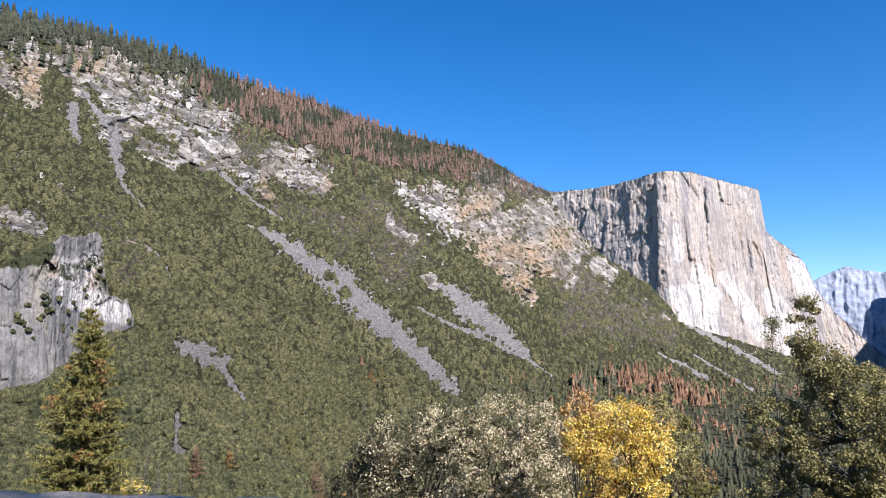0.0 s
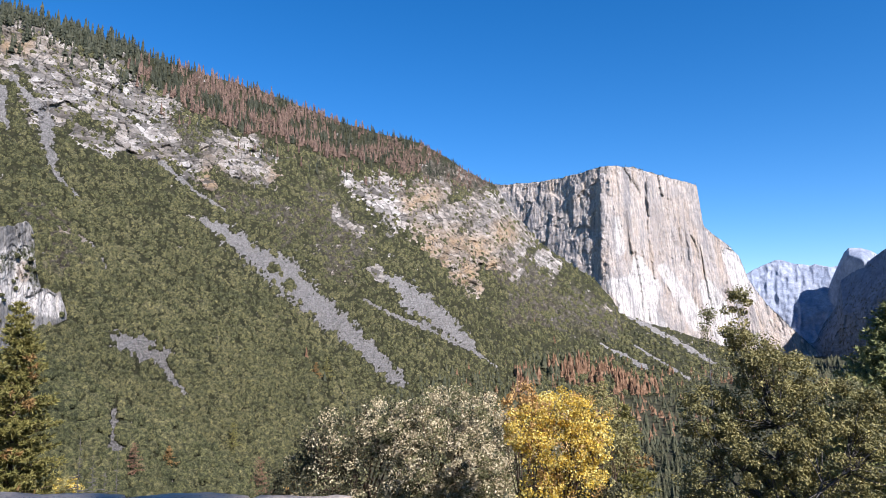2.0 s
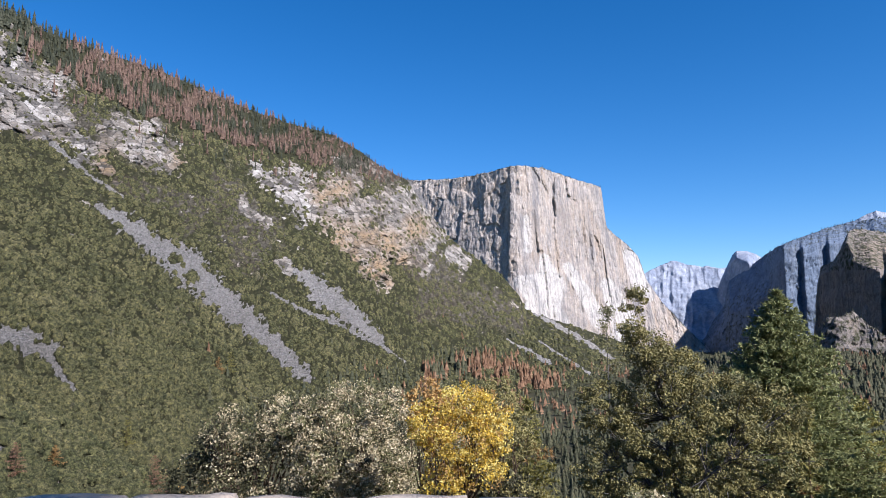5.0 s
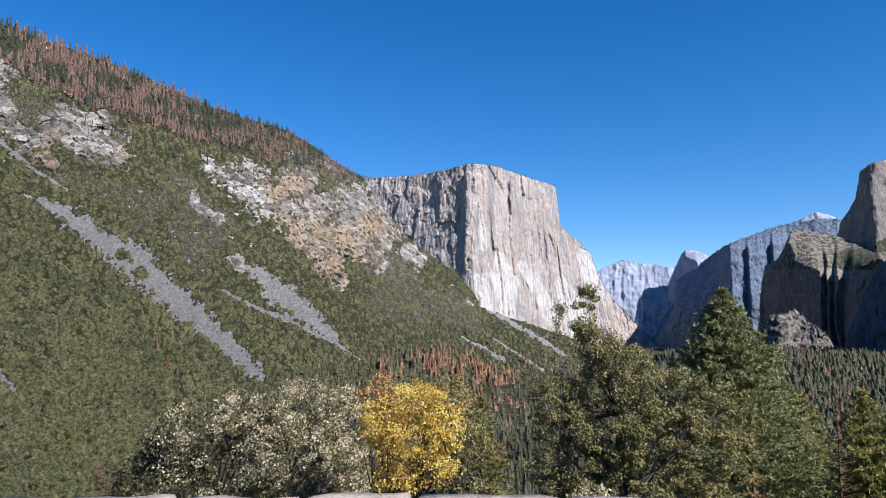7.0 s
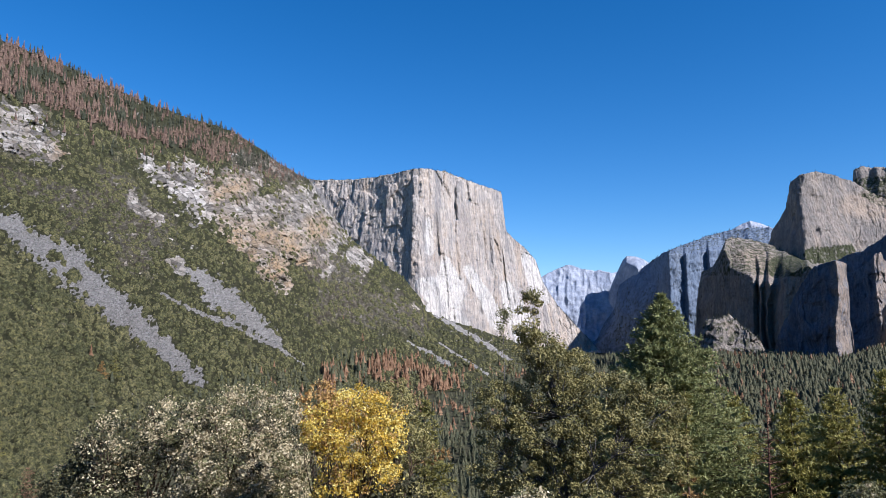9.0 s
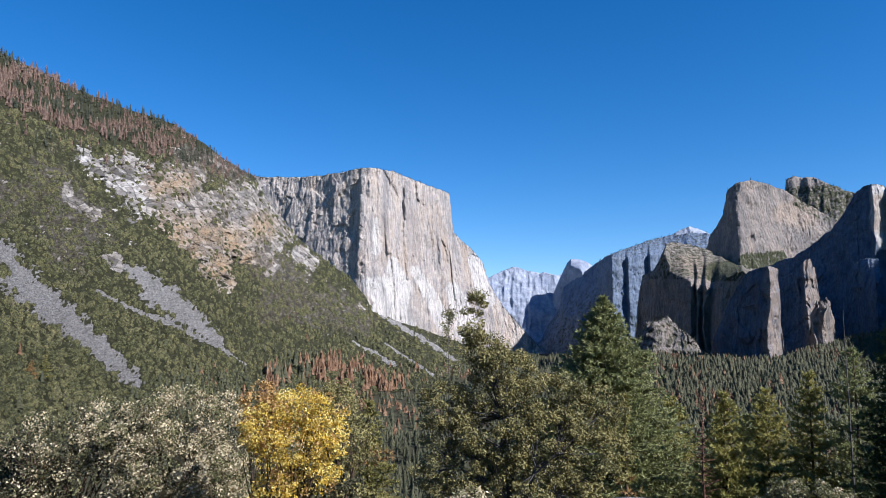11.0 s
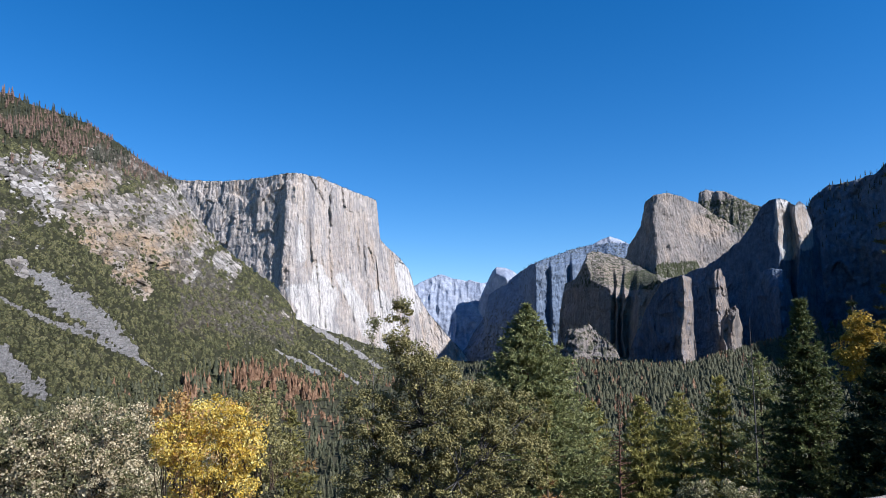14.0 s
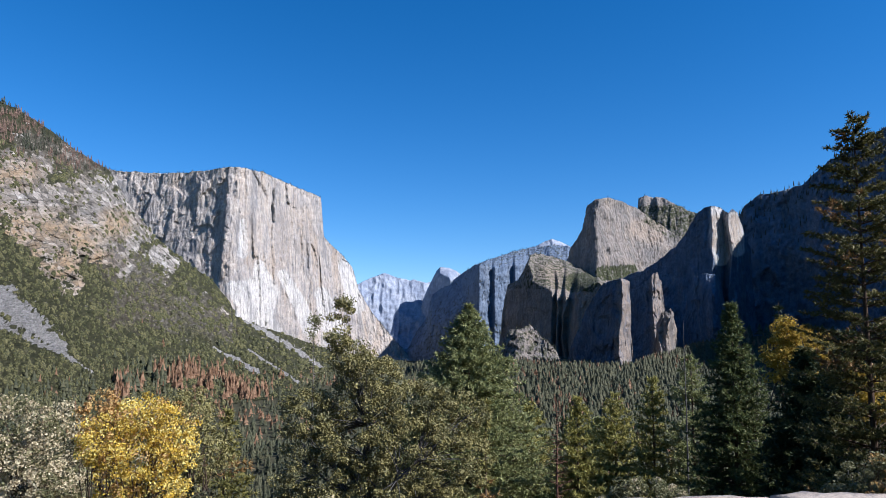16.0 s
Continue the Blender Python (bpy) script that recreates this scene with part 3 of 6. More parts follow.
    tagged(new("granite_crag", me), "grey streaked granite cliff standing out of the brush slope", "cliff", kind="structure")
    return P[:ns], el


CRAG_P, CRAG_EL = side_crag()


# the great monolith
def monolith():
    top = [(-13, 12.2), (-8.6, 12.2), (-5.5, 12.35), (-3.5, 12.6), (-1.6, 13.0), (0.3, 13.4), (2.2, 13.1), (4.6, 12.2), (7.05, 11.35), (7.25, 9.5), (7.4, 8.1), (8.0, 7.5), (8.7, 6.9), (9.8, 5.7),
           (10.4, 3.8), (11.5, 2.0), (13.0, 0.2), (14.5, -1.4), (15.5, -2.2)]
    near = [(-13, 3940), (-8, 3770), (-5, 3665), (-0.4, 3470), (0.2, 3462), (1.2, 3500), (7, 3920), (12, 4300), (15.5, 4450)]
    far = [(-13, 4080), (-8, 3910), (-5, 3800), (-0.4, 3610), (0.2, 3602), (1.2, 3650), (7, 4060), (12, 4400), (15.5, 4480)]
    az, el, r, z = shell(-13, 15.5, 390, 220, top, near, far, rough=0.10, rough_seed=6, back=400)
    P = spot(az, r, z)
    x, y, h = P[..., 0], P[..., 1], P[..., 2]
    left = np.clip((0.1 - az) / 0.5, 0, 1)
    amount = (8 - 7 * left) * ridged(x / 90, y / 90, h / 1900, 3, 3) + (7 - 5 * left) * blocks(x / 52, y / 52, h / 480, 5) + (3.4 - 2 * left) * blocks(x / 22, y / 22, h / 190, 8) + (10 - 6 * left) * fbm(x / 260, y / 260, h / 520, 2, 6)
    high = np.clip((el - 10.2) / 1.5, 0, 1)
    amount = amount + np.maximum(left, 0.45 * high) * (8 * blocks(x / 120, y / 120, h / 170, 9, 1.4) + 5 * blocks(x / 46, y / 46, h / 80, 1, 1.3) + 2.4 * blocks(x / 18, y / 18, h / 26, 2))
    # proud flakes and corners with a sharp left edge: azimuth, top, foot, width, depth, lean
    for a, e1, e0, w, dep, tip in ((-0.5, 12.6, 4.2, 0.8, 30, 0.06), (-2.6, 11.8, 10.0, 0.9, 42, 0.5), (-4.6, 9.6, 6.0, 0.8, 28, 0.3), (0.3, 12.4, 10.8, 0.7, 30, 0.2), (2.1, 12.9, 11.3, 0.6, 28, -0.3), (3.2, 12.3, 9.4, 0.5, 20, -0.05), (4.8, 11.6, 8.6, 0.5, 16, -0.08),
                                   (4.0, 6.4, 2.4, 0.8, 20, -0.35), (6.0, 7.6, 3.6, 0.7, 18, -0.3), (1.6, 9.8, 5.6, 0.4, 13, -0.1), (7.6, 5.2, 1.8, 0.6, 15, -0.3), (-6.6, 11.4, 9.2, 0.7, 20, 0.3), (-1.7, 9.4, 6.2, 0.6, 20, 0.15), (5.6, 11.0, 8.0, 0.4, 12, -0.05)):
        d = az - a - tip * (e1 - el) * -0.5 - 0.16 * fbm(el * 1.7 + a, el * 0, el * 0, 4, 3)
        amount = amount + 0.7 * dep * np.clip(d / 0.07, 0, 1) * np.clip(1 - d / w, 0, 1) * np.clip((el - e0) / 0.8, 0, 1) * np.clip((e1 + 0.4 * d - el) / 0.08, 0, 1)
    P = push(P, amount)
    pale = np.zeros_like(az)
    for chain in ([(2.3, 5.6, 0.3), (2.7, 3.3, 0.9), (2.1, 1.5, 1.1), (3.5, 0.1, 0.6)], [(4.2, 4.9, 0.3), (5.4, 2.9, 0.4), (6.6, 0.6, 0.5)], [(7.4, 3.4, 0.4), (8.4, 0.7, 0.7), (9.0, -2.1, 0.6)], [(1.2, 3.3, 0.9), (0.3, 3.7, 0.4)], [(9.2, 5.8, 0.4), (10.2, 2.5, 0.5)], [(0.9, 9.0, 0.2), (1.0, 6.5, 0.3)]):
        pale = np.maximum(pale, capsule(az, el, chain))
    warm = np.zeros_like(az)
    for chain in ([(4.0, 9.5, 0.4), (4.2, 6.0, 0.5)], [(5.6, 10.0, 0.4), (6.0, 7.0, 0.4)], [(1.3, 9.5, 0.3), (1.7, 6.0, 0.4)]):
        warm = np.maximum(warm, capsule(az, el, chain) * 0.4)
    veg = np.clip((el - table(top, az) + 0.25) * 2, 0, 0.4)
    me = grid_mesh("monolith", P, quads(*az.shape), M_MONOLITH, np.stack([veg, pale, warm], -1))
    tagged(new("granite_monolith", me), "huge sheer pale granite monolith with vertical streaks above the valley", "cliff", kind="structure")
    return az, el, P


MONO_AZ, MONO_EL, MONO_P = monolith()


def rock_mass(name, label, az0, az1, na, ns, top, near, far, material, seed, flute=18.0, coarse=26.0, bend=None, rough=0.15, veg=None, warm=(), pale=(), back=500.0, floor=-150.0, fine=1.0, sway=0.0):
    az, el, r, z = shell(az0, az1, na, ns, top, near, far, floor, bend, rough, seed, back)
    P = spot(az + sway * (fbm(az * 0.5, el * 0.3, 0 * az, 3, seed + 9, 0.5) + 0.3 * fbm(az * 2.5, el * 1.1, 0 * az, 3, seed + 11)), r, z)
    x, y, h = P[..., 0], P[..., 1], P[..., 2]
    # joint blocks measured across and up the face
    R = np.mean([p[1] for p in near]) / 57.3
    u, v = az * R + 12 * fbm(x / 90, y / 90, h / 90, 3, seed + 5), el * R + 10 * fbm(x / 80, y / 80, h / 80, 3, seed + 7)
    amount = flute * ridged(u / 120, v / 420, 0 * u, 3, seed) + coarse * 0.6 * fbm(u / 170, v / 200, 0 * u, 4, seed + 1, 0.55)
    amount = amount + fine * (5 * blocks(u / 62, v / 110, 0 * u + 0.5, seed + 4) + 5 * blocks(u / 27, v / 44, 0 * u + 1.5, seed + 2) + 3.0 * blocks(u / 12, v / 14, 0 * u + 2.5, seed + 3) + 15 * ridged(u / 46, v / 120, 0 * u, 4, seed + 6) + 10 * fbm(u / 24, v / 26, 0 * u, 4, seed + 2, 0.65))
    P = push(P, amount)
    vg = np.zeros_like(az) if veg is None else veg(az, el, P)
    wm, pl = np.zeros_like(az), np.zeros_like(az)
    for c in warm:
        wm = np.maximum(wm, capsule(az, el, list(c)))
    for c in pale:
        pl = np.maximum(pl, capsule(az, el, list(c)))
    me = grid_mesh(name, P, quads(*az.shape), material, np.stack([vg, pl, wm], -1))
    tagged(new(name, me), label, "mountain", kind="structure")
    return az, el, P


def brow(pts, lean=0.12):
    """Sheer wall up to a share of the height (by azimuth), then a slope back to the crest."""
    def f(s, az):
        b = table(pts, az)
        return np.where(s < b, s / b * lean, lean + (s - b) / np.maximum(1 - b, 0.02) * (1 - lean)), s + 0 * az
    return f


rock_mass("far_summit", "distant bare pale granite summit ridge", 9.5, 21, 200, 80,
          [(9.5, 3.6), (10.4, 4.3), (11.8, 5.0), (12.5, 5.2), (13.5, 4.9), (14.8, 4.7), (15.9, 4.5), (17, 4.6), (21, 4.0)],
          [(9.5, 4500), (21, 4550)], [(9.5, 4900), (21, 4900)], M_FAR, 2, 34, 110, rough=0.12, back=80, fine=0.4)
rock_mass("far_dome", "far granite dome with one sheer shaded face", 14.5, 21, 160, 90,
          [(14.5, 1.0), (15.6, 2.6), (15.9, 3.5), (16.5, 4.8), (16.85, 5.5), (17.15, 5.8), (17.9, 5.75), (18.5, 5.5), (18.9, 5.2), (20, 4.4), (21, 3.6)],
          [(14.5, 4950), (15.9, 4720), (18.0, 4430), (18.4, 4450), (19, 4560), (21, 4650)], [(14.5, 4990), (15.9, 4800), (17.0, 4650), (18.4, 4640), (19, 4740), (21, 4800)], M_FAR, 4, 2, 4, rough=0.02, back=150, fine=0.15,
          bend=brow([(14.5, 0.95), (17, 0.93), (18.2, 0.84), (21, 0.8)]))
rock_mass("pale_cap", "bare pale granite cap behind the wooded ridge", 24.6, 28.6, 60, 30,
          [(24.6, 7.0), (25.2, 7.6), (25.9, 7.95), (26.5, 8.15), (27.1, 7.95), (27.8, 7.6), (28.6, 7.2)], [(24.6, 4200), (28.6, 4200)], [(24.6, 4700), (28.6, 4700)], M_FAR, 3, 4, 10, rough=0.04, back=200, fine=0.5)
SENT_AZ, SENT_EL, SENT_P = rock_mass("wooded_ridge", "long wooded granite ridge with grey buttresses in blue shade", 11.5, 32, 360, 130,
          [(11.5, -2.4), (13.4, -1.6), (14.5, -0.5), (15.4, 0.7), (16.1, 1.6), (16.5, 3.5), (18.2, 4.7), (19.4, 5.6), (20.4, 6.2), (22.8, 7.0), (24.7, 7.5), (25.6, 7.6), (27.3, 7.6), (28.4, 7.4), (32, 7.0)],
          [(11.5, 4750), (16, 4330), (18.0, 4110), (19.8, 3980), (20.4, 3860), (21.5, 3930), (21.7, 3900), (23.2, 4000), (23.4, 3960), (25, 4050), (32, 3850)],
          [(11.5, 4900), (16, 4640), (19.0, 4420), (20.5, 4080), (24.5, 4330), (32, 4200)], M_HAZERIDGE, 6, 14, 50, back=300, fine=0.6,
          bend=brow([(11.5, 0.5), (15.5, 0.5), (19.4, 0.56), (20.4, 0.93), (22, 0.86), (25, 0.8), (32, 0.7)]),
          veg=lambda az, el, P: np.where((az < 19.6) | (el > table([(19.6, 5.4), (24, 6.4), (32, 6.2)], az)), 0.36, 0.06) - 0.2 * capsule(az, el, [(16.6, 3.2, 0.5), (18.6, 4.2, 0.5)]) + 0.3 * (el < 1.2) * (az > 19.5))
SPIRE_AZ, SPIRE_EL, SPIRE_P = rock_mass("far_spire", "dark rock summit behind the granite dome", 31, 42, 160, 70,
          [(31, 8.0), (33.3, 9.6), (33.5, 11.3), (34.1, 11.5), (34.7, 11.3), (35.5, 11.2), (36.6, 10.5), (37.8, 9.9), (42, 8.0)],
          [(31, 3150), (42, 3100)], [(31, 3600), (42, 3600)], M_BROWNROCK, 8, 25, 30, veg=lambda az, el, P: np.where(el > 10.7, 0.15, 0.45) + 0 * az)
DOME_AZ, DOME_EL, DOME_P = rock_mass("granite_dome", "rounded granite dome with a sunlit brown-grey face", 26.8, 41, 260, 170,
          [(26.8, 3.0), (27.6, 6.4), (28.0, 7.4), (28.5, 8.1), (29.1, 9.6), (29.4, 10.8), (30.0, 11.3), (31.0, 11.45), (32.3, 10.9), (33.6, 10.4), (34.2, 9.8), (36.9, 7.9), (41, 5.0)],
          [(26.8, 3150), (27.8, 2960), (30.1, 2600), (30.9, 2670), (31.1, 2650), (33, 2790), (41, 3200)], [(26.8, 3250), (29.3, 2930), (30.3, 2880), (33, 3120), (41, 3400)], M_BROWNROCK, 1, 12, 50, fine=0.6, sway=0.4,
          warm=([(34.6, 8.6, 0.7), (33.2, 8.8, 0.5)],), 
          veg=lambda az, el, P: np.clip(np.maximum(capsule(az, el, [(30.6, 5.3, 0.5), (32.6, 5.3, 0.6)]) * 0.5, capsule(az, el, [(34.2, 9.6, 0.3), (35.4, 8.9, 0.5), (36.8, 8.2, 0.4)]) * 0.4), 0.05, 0.5))
SHOULDER_AZ, SHOULDER_EL, SHOULDER_P = rock_mass("rock_shoulder", "brown granite shoulder with a brushy top", 21.9, 33.5, 260, 170,
          [(21.9, -2.0), (22.2, -0.8), (22.6, 2.4), (22.8, 4.4), (23.6, 4.7), (24.1, 5.6), (24.5, 6.8), (24.8, 7.0), (26.6, 6.7), (28.3, 5.9), (30.4, 5.0), (31.5, 3.4), (33.5, 1.0)],
          [(21.9, 2900), (24.7, 2500), (26.0, 2360), (26.2, 2345), (26.6, 2380), (26.8, 2310), (27.2, 2345), (27.4, 2270), (27.8, 2300), (28.5, 2160), (33.5, 1990)], [(21.9, 2950), (24.2, 2680), (24.8, 2760), (27, 2840), (33.5, 2800)], M_BROWNROCK, 3, 8, 24, fine=0.6, sway=0.5,
          bend=brow([(21.9, 0.9), (24.4, 0.92), (24.9, 0.72), (26.4, 0.63), (28.2, 0.63), (30, 0.8), (33.5, 0.9)]),
          warm=([(26.2, 5.2, 0.6), (27.2, 4.6, 0.6)], [(26.5, 2.6, 0.3), (27.1, 2.2, 0.3), (27.7, 2.0, 0.3)]),
          veg=lambda az, el, P: np.maximum(capsule(az, el, [(28.0, 4.6, 0.7), (29.6, 4.6, 0.7)]) * 0.5, 0.42 * (el > 4)))
LEAN_TOP = [(27.2, -2.5), (28.0, -1.0), (29.6, 2.8), (30.8, 4.5), (32.0, 4.9), (33.7, 5.5), (35.1, 6.4), (36.3, 7.3), (37.1, 8.5), (37.8, 9.9), (38.3, 10.3), (39.9, 10.3), (40.3, 10.1), (41.5, 10.4),
            (42.7, 11.1), (43.9, 11.1), (45.5, 11.6), (46.6, 12.5), (47.4, 13.2), (48.5, 13.5), (50.0, 14.5), (52, 15.6), (56, 17.5), (60, 18.2), (66, 19.4), (74, 19.8), (80, 18.0), (84, 12.0)]
LEAN_NEAR = [(27.2, 1650), (31.5, 1490), (36, 1720), (42, 2150), (45, 2100), (56, 1870)]
PROW_TOP = [p for p in LEAN_TOP if p[0] < 32.1] + [(32.5, 4.6), (32.7, 2.0), (32.9, -1.0)]
# warm mask paints sunlight on the prow's end face
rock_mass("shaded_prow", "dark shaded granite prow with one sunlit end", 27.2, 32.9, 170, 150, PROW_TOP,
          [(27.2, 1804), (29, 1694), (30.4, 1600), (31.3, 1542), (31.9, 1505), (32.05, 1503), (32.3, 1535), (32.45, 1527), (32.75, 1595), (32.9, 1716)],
          [(27.2, 1859), (29, 1749), (30.4, 1655), (31.9, 1562), (32.6, 1650), (32.9, 1760)], M_SHADEROCK, 5, 9, 14, back=60, fine=0.75, sway=0.5,
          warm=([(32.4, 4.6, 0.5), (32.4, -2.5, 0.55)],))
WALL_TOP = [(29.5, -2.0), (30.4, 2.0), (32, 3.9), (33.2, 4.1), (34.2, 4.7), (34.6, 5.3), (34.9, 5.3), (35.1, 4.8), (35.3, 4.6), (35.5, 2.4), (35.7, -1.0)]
# the buttress's sunlit side is tinted through the warm mask
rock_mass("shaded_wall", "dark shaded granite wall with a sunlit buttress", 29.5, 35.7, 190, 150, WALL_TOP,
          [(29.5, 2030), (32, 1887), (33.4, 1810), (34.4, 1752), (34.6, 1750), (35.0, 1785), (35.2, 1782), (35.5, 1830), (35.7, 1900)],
          [(29.5, 2090), (32, 1947), (34.5, 1805), (35.4, 1870), (35.7, 1950)], M_SHADEROCK, 3, 9, 14, back=60, fine=0.75, sway=0.5,
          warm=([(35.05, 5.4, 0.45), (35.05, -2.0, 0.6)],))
rock_mass("rock_buttress", "broken granite buttress at the foot of the shaded wall", 34.1, 36.5, 90, 80,
          [(34.1, -2.0), (34.5, 1.2), (34.9, 2.3), (35.2, 2.0), (35.6, 2.5), (36.0, 2.2), (36.3, 0.4), (36.5, -2.0)],
          [(34.1, 1700), (34.7, 1620), (35.1, 1640), (35.4, 1625), (36.1, 1670), (36.5, 1740)], [(34.1, 1740), (34.8, 1690), (35.6, 1700), (36.5, 1780)], M_BROWNROCK, 8, 8, 16, back=40, fine=0.9, sway=0.5)
TOWER_TOP = [p for p in LEAN_TOP if 30.0 < p[0] < 36] + [(36.3, 7.3), (37.1, 8.6), (37.8, 9.9), (38.3, 10.3), (38.9, 10.4), (39.4, 10.3), (39.8, 10.1), (40.2, 9.8), (40.5, 10.0), (40.9, 9.7), (41.3, 8.2), (41.7, 7.0)]
# warm and pale masks paint the sun on the two pillars
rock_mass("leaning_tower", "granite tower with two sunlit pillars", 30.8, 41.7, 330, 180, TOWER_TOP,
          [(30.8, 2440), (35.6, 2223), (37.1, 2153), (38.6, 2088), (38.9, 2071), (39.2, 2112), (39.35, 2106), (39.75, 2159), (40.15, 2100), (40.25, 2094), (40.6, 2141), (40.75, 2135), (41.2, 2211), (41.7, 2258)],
          [(30.8, 2500), (35.6, 2282), (37.1, 2211), (38.6, 2147), (38.9, 2124), (39.75, 2211), (40.2, 2159), (41.2, 2270), (41.7, 2317)], M_SHADEROCK, 7, 5, 8, fine=0.55, sway=0.3,
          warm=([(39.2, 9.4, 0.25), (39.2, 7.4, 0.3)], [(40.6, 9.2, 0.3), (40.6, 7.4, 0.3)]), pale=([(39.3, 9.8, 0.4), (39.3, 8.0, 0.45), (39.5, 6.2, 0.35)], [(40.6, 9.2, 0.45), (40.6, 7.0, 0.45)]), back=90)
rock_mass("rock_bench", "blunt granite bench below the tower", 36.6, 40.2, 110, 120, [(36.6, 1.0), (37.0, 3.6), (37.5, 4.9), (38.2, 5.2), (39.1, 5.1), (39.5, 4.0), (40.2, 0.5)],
          [(36.6, 2147), (38.8, 1921), (39.2, 1944), (40.2, 2079)], [(36.6, 2181), (37.6, 2068), (39.2, 2034), (40.2, 2124)], M_SHADEROCK, 2, 6, 10, back=100, fine=0.8, bend=brow([(36, 0.8), (41, 0.8)]))
# past azimuth 50 the wall is unseen, added to shade the valley forest
RIGHT_TOP = [(40.4, 7.6), (40.9, 9.4)] + [p for p in LEAN_TOP if p[0] > 41]
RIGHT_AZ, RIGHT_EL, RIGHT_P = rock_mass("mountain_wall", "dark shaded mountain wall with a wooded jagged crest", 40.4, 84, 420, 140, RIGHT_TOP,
          [(40.4, 2410), (42, 2352), (45, 2293), (48, 2164), (50, 2036), (56, 1800), (62, 1520), (70, 1340), (84, 1250)], [(40.4, 2480), (42, 2434), (45, 2398), (48, 2293), (50, 2176), (56, 2000), (62, 1740), (70, 1560), (84, 1460)], M_SHADEROCK, 9, 26, 34, rough=0.25, back=200,
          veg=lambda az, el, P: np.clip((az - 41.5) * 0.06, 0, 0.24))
MOUND_AZ, MOUND_EL, MOUND_P = rock_mass("rock_mound", "low brushy granite knoll on the valley floor", 22.0, 29, 160, 70,
          [(22.0, -2.6), (22.4, -0.6), (23.0, 0.6), (23.7, 0.8), (24.4, 1.1), (25.5, 0.1), (26.5, -0.7), (27.4, -2.0), (29, -3.0)],
          [(22.0, 1800), (23.4, 1640), (24.3, 1660), (29, 1760)], [(22.0, 1850), (24.3, 1850), (29, 1850)], M_BROWNROCK, 7, 12, 24, sway=0.4, veg=lambda az, el, P: 0.4 + 0 * az, back=120)


# ground sheet: lookout, drop, valley floor
def ground_z(x, y):
    r = np.hypot(x, y)
    az = np.degrees(np.arctan2(x, y))
    z = np.where(r < 5, 0, -0.34 * (r - 5))
    z = np.maximum(z, -150)
    front = np.clip((75 - np.abs(az)) / 15, 0, 1)
    rise = np.clip(0.27 * (720 - (table(LEAN_NEAR, az) - r)), 0, 165) * table([(26, 0), (29, 0.3), (33, 0.55), (37, 0.75), (42, 1.0)], az) * (az < 75)
    lap = np.clip((r - 850) / 700, 0, 1)
    rise = np.maximum(rise, 88 * lap * lap * (3 - 2 * lap) * np.clip((az - 19.5) / 3, 0, 1) * (az < 75))
    z = z + np.where(z <= -150, rise, 0)
    z = z * front + (1 - front) * np.where(r < 40, 0, np.minimum((r - 40) * 0.3, 180))
    return z + np.where(r > 30, 3.0 * fbm(x / 60, y / 60, 0 * x, 3, 4), 0)


def ground():
    az = np.radians(np.linspace(-180, 180, 241))[None, :]
    r = np.concatenate([np.linspace(0.0, 6, 8), np.geomspace(7, 4990, 110)])[:, None]
    x, y = r * np.sin(az), r * np.cos(az)
    k = Mat("forest_floor", 0.95, 0.1)
    p = k.pos()
    k.color(k.ramp(k.noise(p, 0.05, 8, 0.7), [(0.3, (0.035, 0.035, 0.02)), (0.6, (0.075, 0.07, 0.04)), (0.8, (0.13, 0.105, 0.065))]))
    k.bump(k.noise(p, 1.2, 6, 0.7), 0.2)
    me = grid_mesh("ground", np.stack([x, y, ground_z(x, y)], -1), quads(118, 241), k.m)
    tagged(new("ground", me), "brushy ground falling from the overlook to the wooded valley floor", "ground", kind="structure")


ground()


# joined vegetation
def ico(sub):
    bm = bmesh.new()
    bmesh.ops.create_icosphere(bm, subdivisions=sub, radius=1)
    bm.verts.ensure_lookup_table()
    v = np.array([x.co[:] for x in bm.verts])
    f = np.array([[x.index for x in y.verts] for y in bm.faces])
    bm.free()
    return v, f


def scatter(shapes, places, scales, turns, pick):
    """Joins many copies of a few shapes into one vertex and triangle array."""
    V, F, n = [], [], 0
    for k, (sv, sf) in enumerate(shapes):
        idx = np.nonzero(pick == k)[0]
        if not len(idx):
            continue
        c, s = np.cos(turns[idx])[:, None], np.sin(turns[idx])[:, None]
        q = sv[None] * scales[idx][:, None, :]
        x = q[..., 0] * c - q[..., 1] * s
        y = q[..., 0] * s + q[..., 1] * c
        V.append((np.stack([x, y, q[..., 2]], -1) + places[idx][:, None, :]).reshape(-1, 3))
        F.append((sf[None] + n + np.arange(len(idx))[:, None, None] * len(sv)).reshape(-1, 3))
        n += len(idx) * len(sv)
    return np.concatenate(V), np.concatenate(F)


def clump_shapes(rng, count=8):
    v, f = ico(2)
    keep = f[(v[f][..., 2].mean(1) > -0.6)]
    out = []
    for k in range(count):
        d = 1 + 0.34 * fbm(v[:, 0] * 1.7 + 9 * k, v[:, 1] * 1.7, v[:, 2] * 1.7, 3, k) + rng.uniform(-0.2, 0.2, len(v))
        w = v * d[:, None]
        used = np.unique(keep)
        remap = np.zeros(len(v), int)
        remap[used] = np.arange(len(used))
        out.append((w[used], remap[keep]))
    return out


